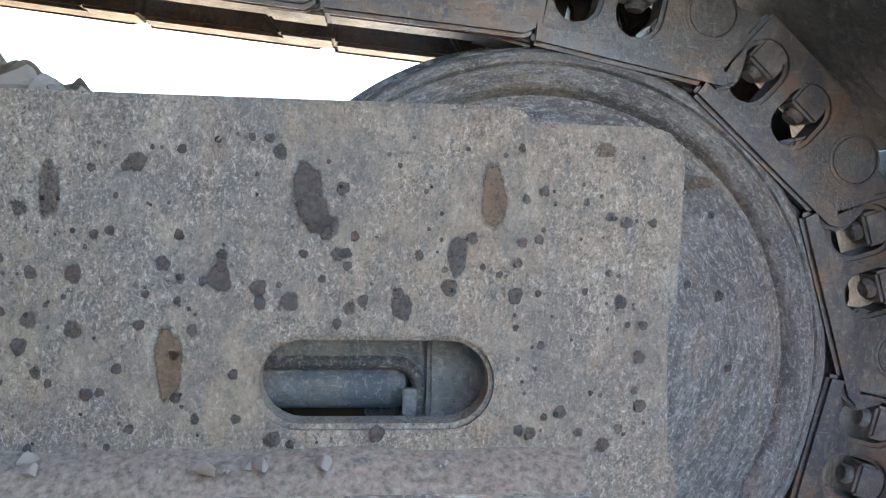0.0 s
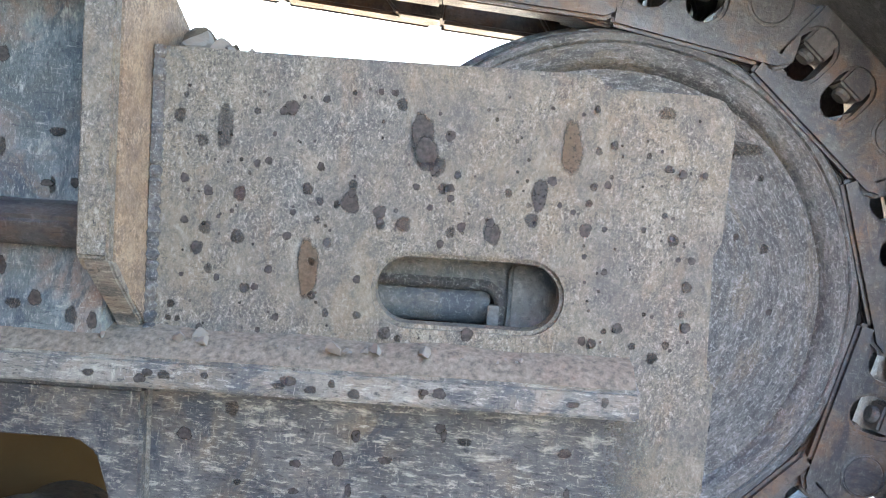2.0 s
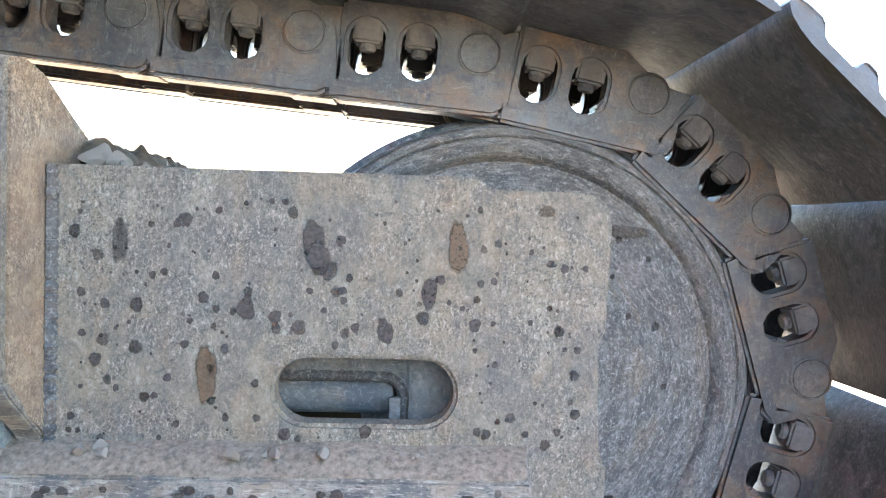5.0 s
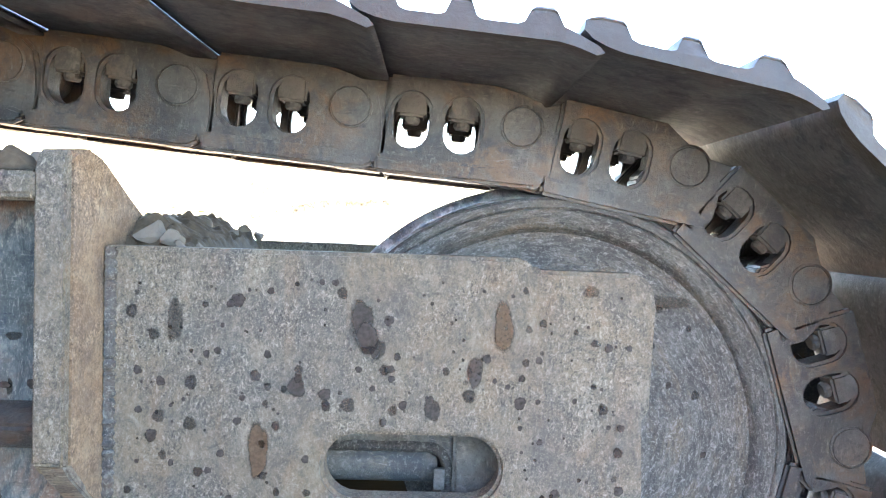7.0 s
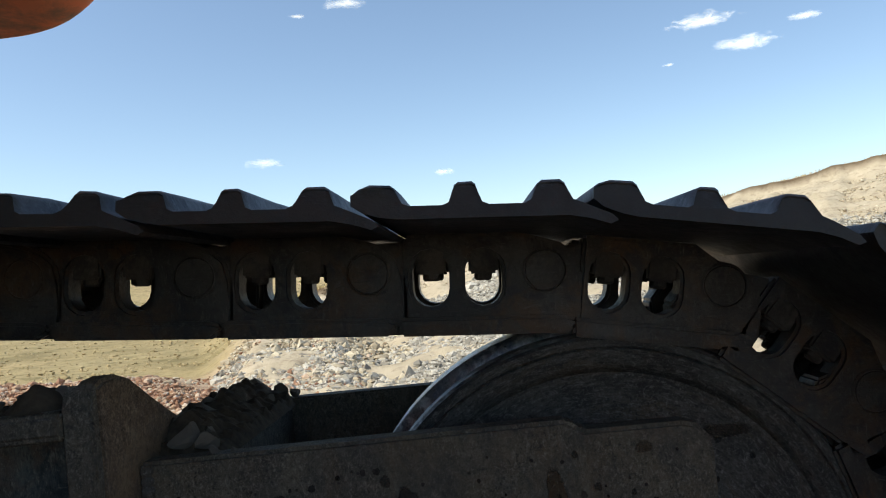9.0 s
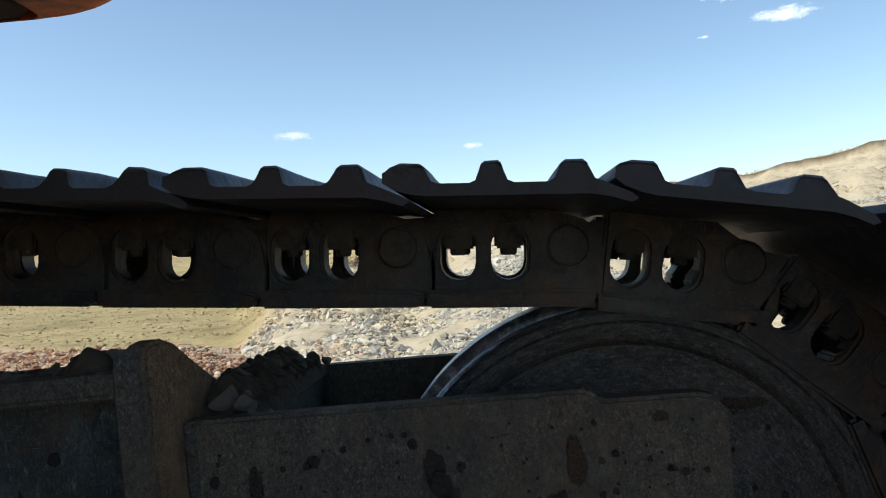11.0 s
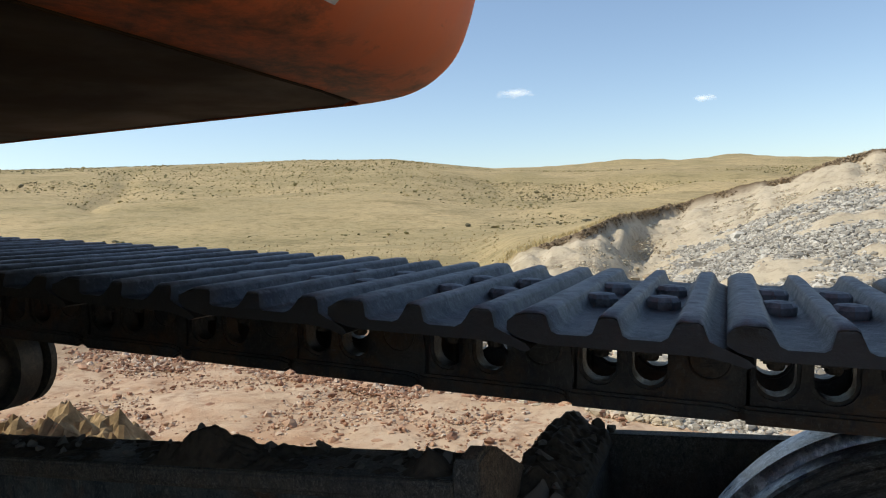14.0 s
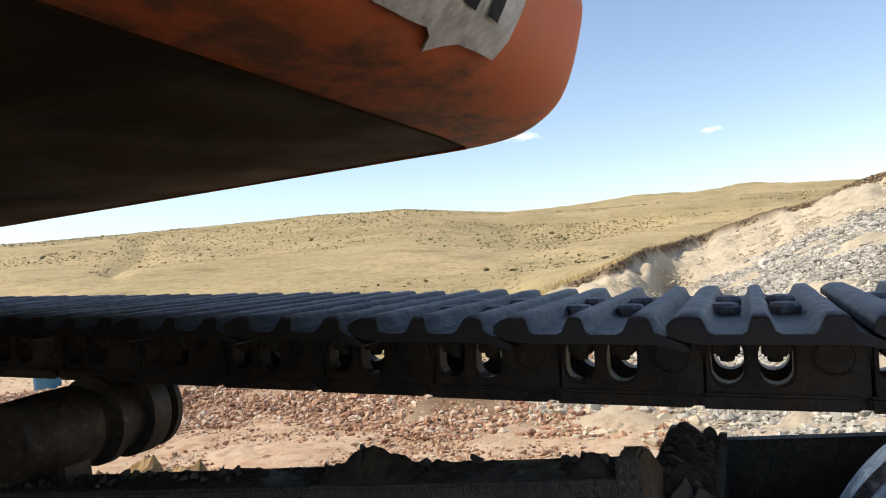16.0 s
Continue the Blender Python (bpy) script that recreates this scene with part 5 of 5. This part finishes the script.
# battered registration plate on the curved face
plate = thing("number_plate", "bent dirty white registration plate on the counterweight", "number plate")
pb = bmesh.new()
grid = []
for i in range(15):
    row = []
    for j in range(9):
        y = -0.415 + 0.265 * i / 14
        z = 0.317 + 0.008 * i / 14 + 0.140 * j / 8
        if j == 0:
            z += {6: -0.003, 7: -0.010, 8: -0.004}.get(i, 0.0)
        x = np.interp(z, [p[1] for p in prof[2:]], [p[0] for p in prof[2:]]) + 0.038 + 0.004 * noise.noise(Vector((y * 18, z * 18, 2)))
        row.append(pb.verts.new((x, y, z)))
    grid.append(row)
for i in range(14):
    for j in range(8):
        pb.faces.new((grid[i][j], grid[i + 1][j], grid[i + 1][j + 1], grid[i][j + 1]))
bmesh.ops.recalc_face_normals(pb, faces=pb.faces)
bmesh.ops.solidify(pb, geom=pb.faces[:], thickness=0.0025)
smooth(part("plate_sheet", pb, M_PLATE_WHITE, plate), 40)
for y, w_, h_, z in ((-0.345, 0.022, 0.050, 0.343), (-0.285, 0.032, 0.055, 0.341), (-0.225, 0.030, 0.050, 0.344), (-0.37, 0.028, 0.034, 0.420), (-0.31, 0.028, 0.034, 0.420), (-0.25, 0.028, 0.034, 0.420), (-0.19, 0.026, 0.034, 0.420)):
    bb = bmesh.new()
    vs = []
    for j in range(5):
        zz = z + h_ * j / 4
        x = np.interp(zz, [p[1] for p in prof[2:]], [p[0] for p in prof[2:]]) + 0.0445
        vs.append((bb.verts.new((x, y - w_ / 2, zz)), bb.verts.new((x, y + w_ / 2, zz))))
    for a, b in zip(vs, vs[1:]):
        bb.faces.new((a[0], a[1], b[1], b[0]))
    bmesh.ops.solidify(bb, geom=bb.faces[:], thickness=0.002)
    part("bar", bb, M_PLATE_BAR, plate)

# ---------------------------------------------------------------- dirt and stones lying on the frame
mound = bmesh.new()
nx, ny = 420, 30
grid = []
for i in range(nx + 1):
    x = -1.85 + 1.555 * i / nx
    row = []
    for j in range(ny + 1):
        v = j / ny
        y = -0.078 + 0.096 * v
        h = min(1.0, v * 5) ** 0.6 * min(1.0, (1 - v) * 3) ** 0.7
        top = 0.003 + 0.040 * math.exp(-((x + 0.65) / 0.05) ** 2 - ((y + 0.045) / 0.045) ** 2) + 0.018 * math.exp(-((x + 0.335) / 0.020) ** 2 - ((y + 0.045) / 0.03) ** 2)
        lump = abs(noise.noise(Vector((x * 26, y * 26, 4)))) * 0.015 + abs(noise.noise(Vector((x * 70, y * 70, 9)))) * 0.009 + 0.008 * noise.noise(Vector((x * 8, y * 8, 2)))
        row.append(mound.verts.new((x, y, -0.1635 + 0.038 * x + max(-0.0005, h * (top + lump - 0.006)))))
    grid.append(row)
for i in range(nx):
    for j in range(ny):
        mound.faces.new((grid[i][j], grid[i + 1][j], grid[i + 1][j + 1], grid[i][j + 1]))
bmesh.ops.recalc_face_normals(mound, faces=mound.faces)
tagged(part("dirt_mound", mound, M_DIRT), "dark clods of dirt heaped on the track frame", "dirt", kind="stuff")
fill = bmesh.new()
grid = []
for i in range(41):
    x = -0.292 + 0.098 * i / 40
    row = []
    for j in range(61):
        y = 0.034 + 0.34 * j / 60
        h = 0.030 * math.exp(-((x + 0.262) / 0.045) ** 2) * min(1, (y - 0.034) / 0.05) * min(1, (0.374 - y) / 0.03) + 0.004
        p = Vector((x * 34, y * 34, 6))
        h += (0.014 * abs(noise.noise(p)) + 0.008 * noise.noise(p * 2.3)) * (1 if h > 0.008 else 0.3)
        edge_ = min(1, i / 2, (40 - i) / 4, j / 2, (60 - j) / 3)
        row.append(fill.verts.new((x, y, -0.240 + 0.038 * x + h * edge_ - 0.004 * (1 - edge_))))
    grid.append(row)
for i in range(40):
    for j in range(60):
        fill.faces.new((grid[i][j], grid[i + 1][j], grid[i + 1][j + 1], grid[i][j + 1]))
bmesh.ops.recalc_face_normals(fill, faces=fill.faces)
tagged(part("packed_dirt", fill, M_DIRT), "dark dirt and clods packed behind the rib", "dirt", kind="stuff")
STONES = [rock_mesh("stone", s, 1.5, 0.8, 3) for s in range(8)]
for s in STONES:
    s.materials.append(M_STONE)


def stone(x, y, z, size, k, turn=0):
    ob = part("stone", STONES[k % 8], None)
    ob.matrix_world = pose(x, y, z, 15 * k % 40, 25 * k % 50, turn) @ Matrix.Diagonal((size, size, size, 1))
    tagged(ob, "grey broken stone lying on the track frame", "stone", group="stones on the frame")


PILE = [(-0.240, 0.052, -0.232, 0.018), (-0.214, 0.048, -0.237, 0.012), (-0.262, 0.085, -0.222, 0.013), (-0.228, 0.085, -0.234, 0.011), (-0.252, 0.150, -0.219, 0.012), (-0.222, 0.170, -0.234, 0.010),
        (-0.246, 0.250, -0.220, 0.013), (-0.270, 0.200, -0.216, 0.011), (-0.220, 0.290, -0.235, 0.011), (-0.250, 0.368, -0.232, 0.019), (-0.222, 0.370, -0.233, 0.013), (-0.200, 0.368, -0.236, 0.009),
        (-0.198, 0.018, -0.241, 0.008), (-0.178, 0.016, -0.241, 0.006), (-0.345, -0.030, -0.166, 0.014), (-0.375, -0.010, -0.172, 0.010), (-0.325, -0.040, -0.168, 0.013), (-0.650, -0.050, -0.158, 0.014)]
for k, (x, y, z, size) in enumerate(PILE):
    stone(x, y, z, size, k, 40 * k)
rp = random.Random(9)
for k in range(44):
    x = rp.uniform(-0.33, 0.17)
    s = 0.0015 + 0.0065 * rp.random() ** 2.5
    stone(x, rp.uniform(-0.03, -0.008), -0.4 - 0.1145 + 0.038 * x + s * 0.3, s, k, rp.uniform(0, 360))
for k in range(60):
    x = rp.uniform(-1.6, -0.3)
    stone(x, rp.uniform(-0.065, -0.005), -0.160 + 0.038 * x + rp.uniform(-0.004, 0.006), rp.uniform(0.004, 0.011), k, rp.uniform(0, 360))

# ---------------------------------------------------------------- heap of pale earth on the floor past the roller
M_EARTH = plain("pale_clod_earth", (0.27, 0.195, 0.105), 0.95, 0.5, 14)
heap = bmesh.new()
bmesh.ops.create_grid(heap, x_segments=56, y_segments=40, size=0.5)
for v in heap.verts:
    a, b = v.co.x / 0.46, v.co.y / 0.40
    h = max(0.0, 1 - a * a - b * b)
    p = Vector((v.co.x * 9, v.co.y * 9, 3))
    v.co.z = 0.43 * h ** 0.6 * (0.9 + 0.25 * noise.noise(p)) + (0.07 * abs(noise.noise(p * 1.6)) + 0.035 * noise.noise(p * 3.7) + 0.015 * noise.noise(p * 8)) * min(1, h * 4) - (0.03 if h == 0 else 0)
heap_ob = part("earth_heap", heap, M_EARTH)
heap_ob.matrix_world = pose(-2.20, 1.02, Z0 + 0.01, 0, 0, 35)
tagged(heap_ob, "heap of pale yellow earth clods on the quarry floor", "earth heap", kind="stuff")

# ---------------------------------------------------------------- blue drum by the track
drum = thing("drum", "small blue drum standing on the quarry floor", "drum", m=pose(-8.56, 5.81, Z0 + 0.01))
dm = lathe([(0.001, 0.0), (0.152, 0.0), (0.16, 0.01), (0.16, 0.2), (0.166, 0.21), (0.16, 0.22), (0.16, 0.5), (0.152, 0.52), (0.001, 0.52)], 32, "z")
smooth(part("drum_body", dm, M_DRUM, drum), 40)
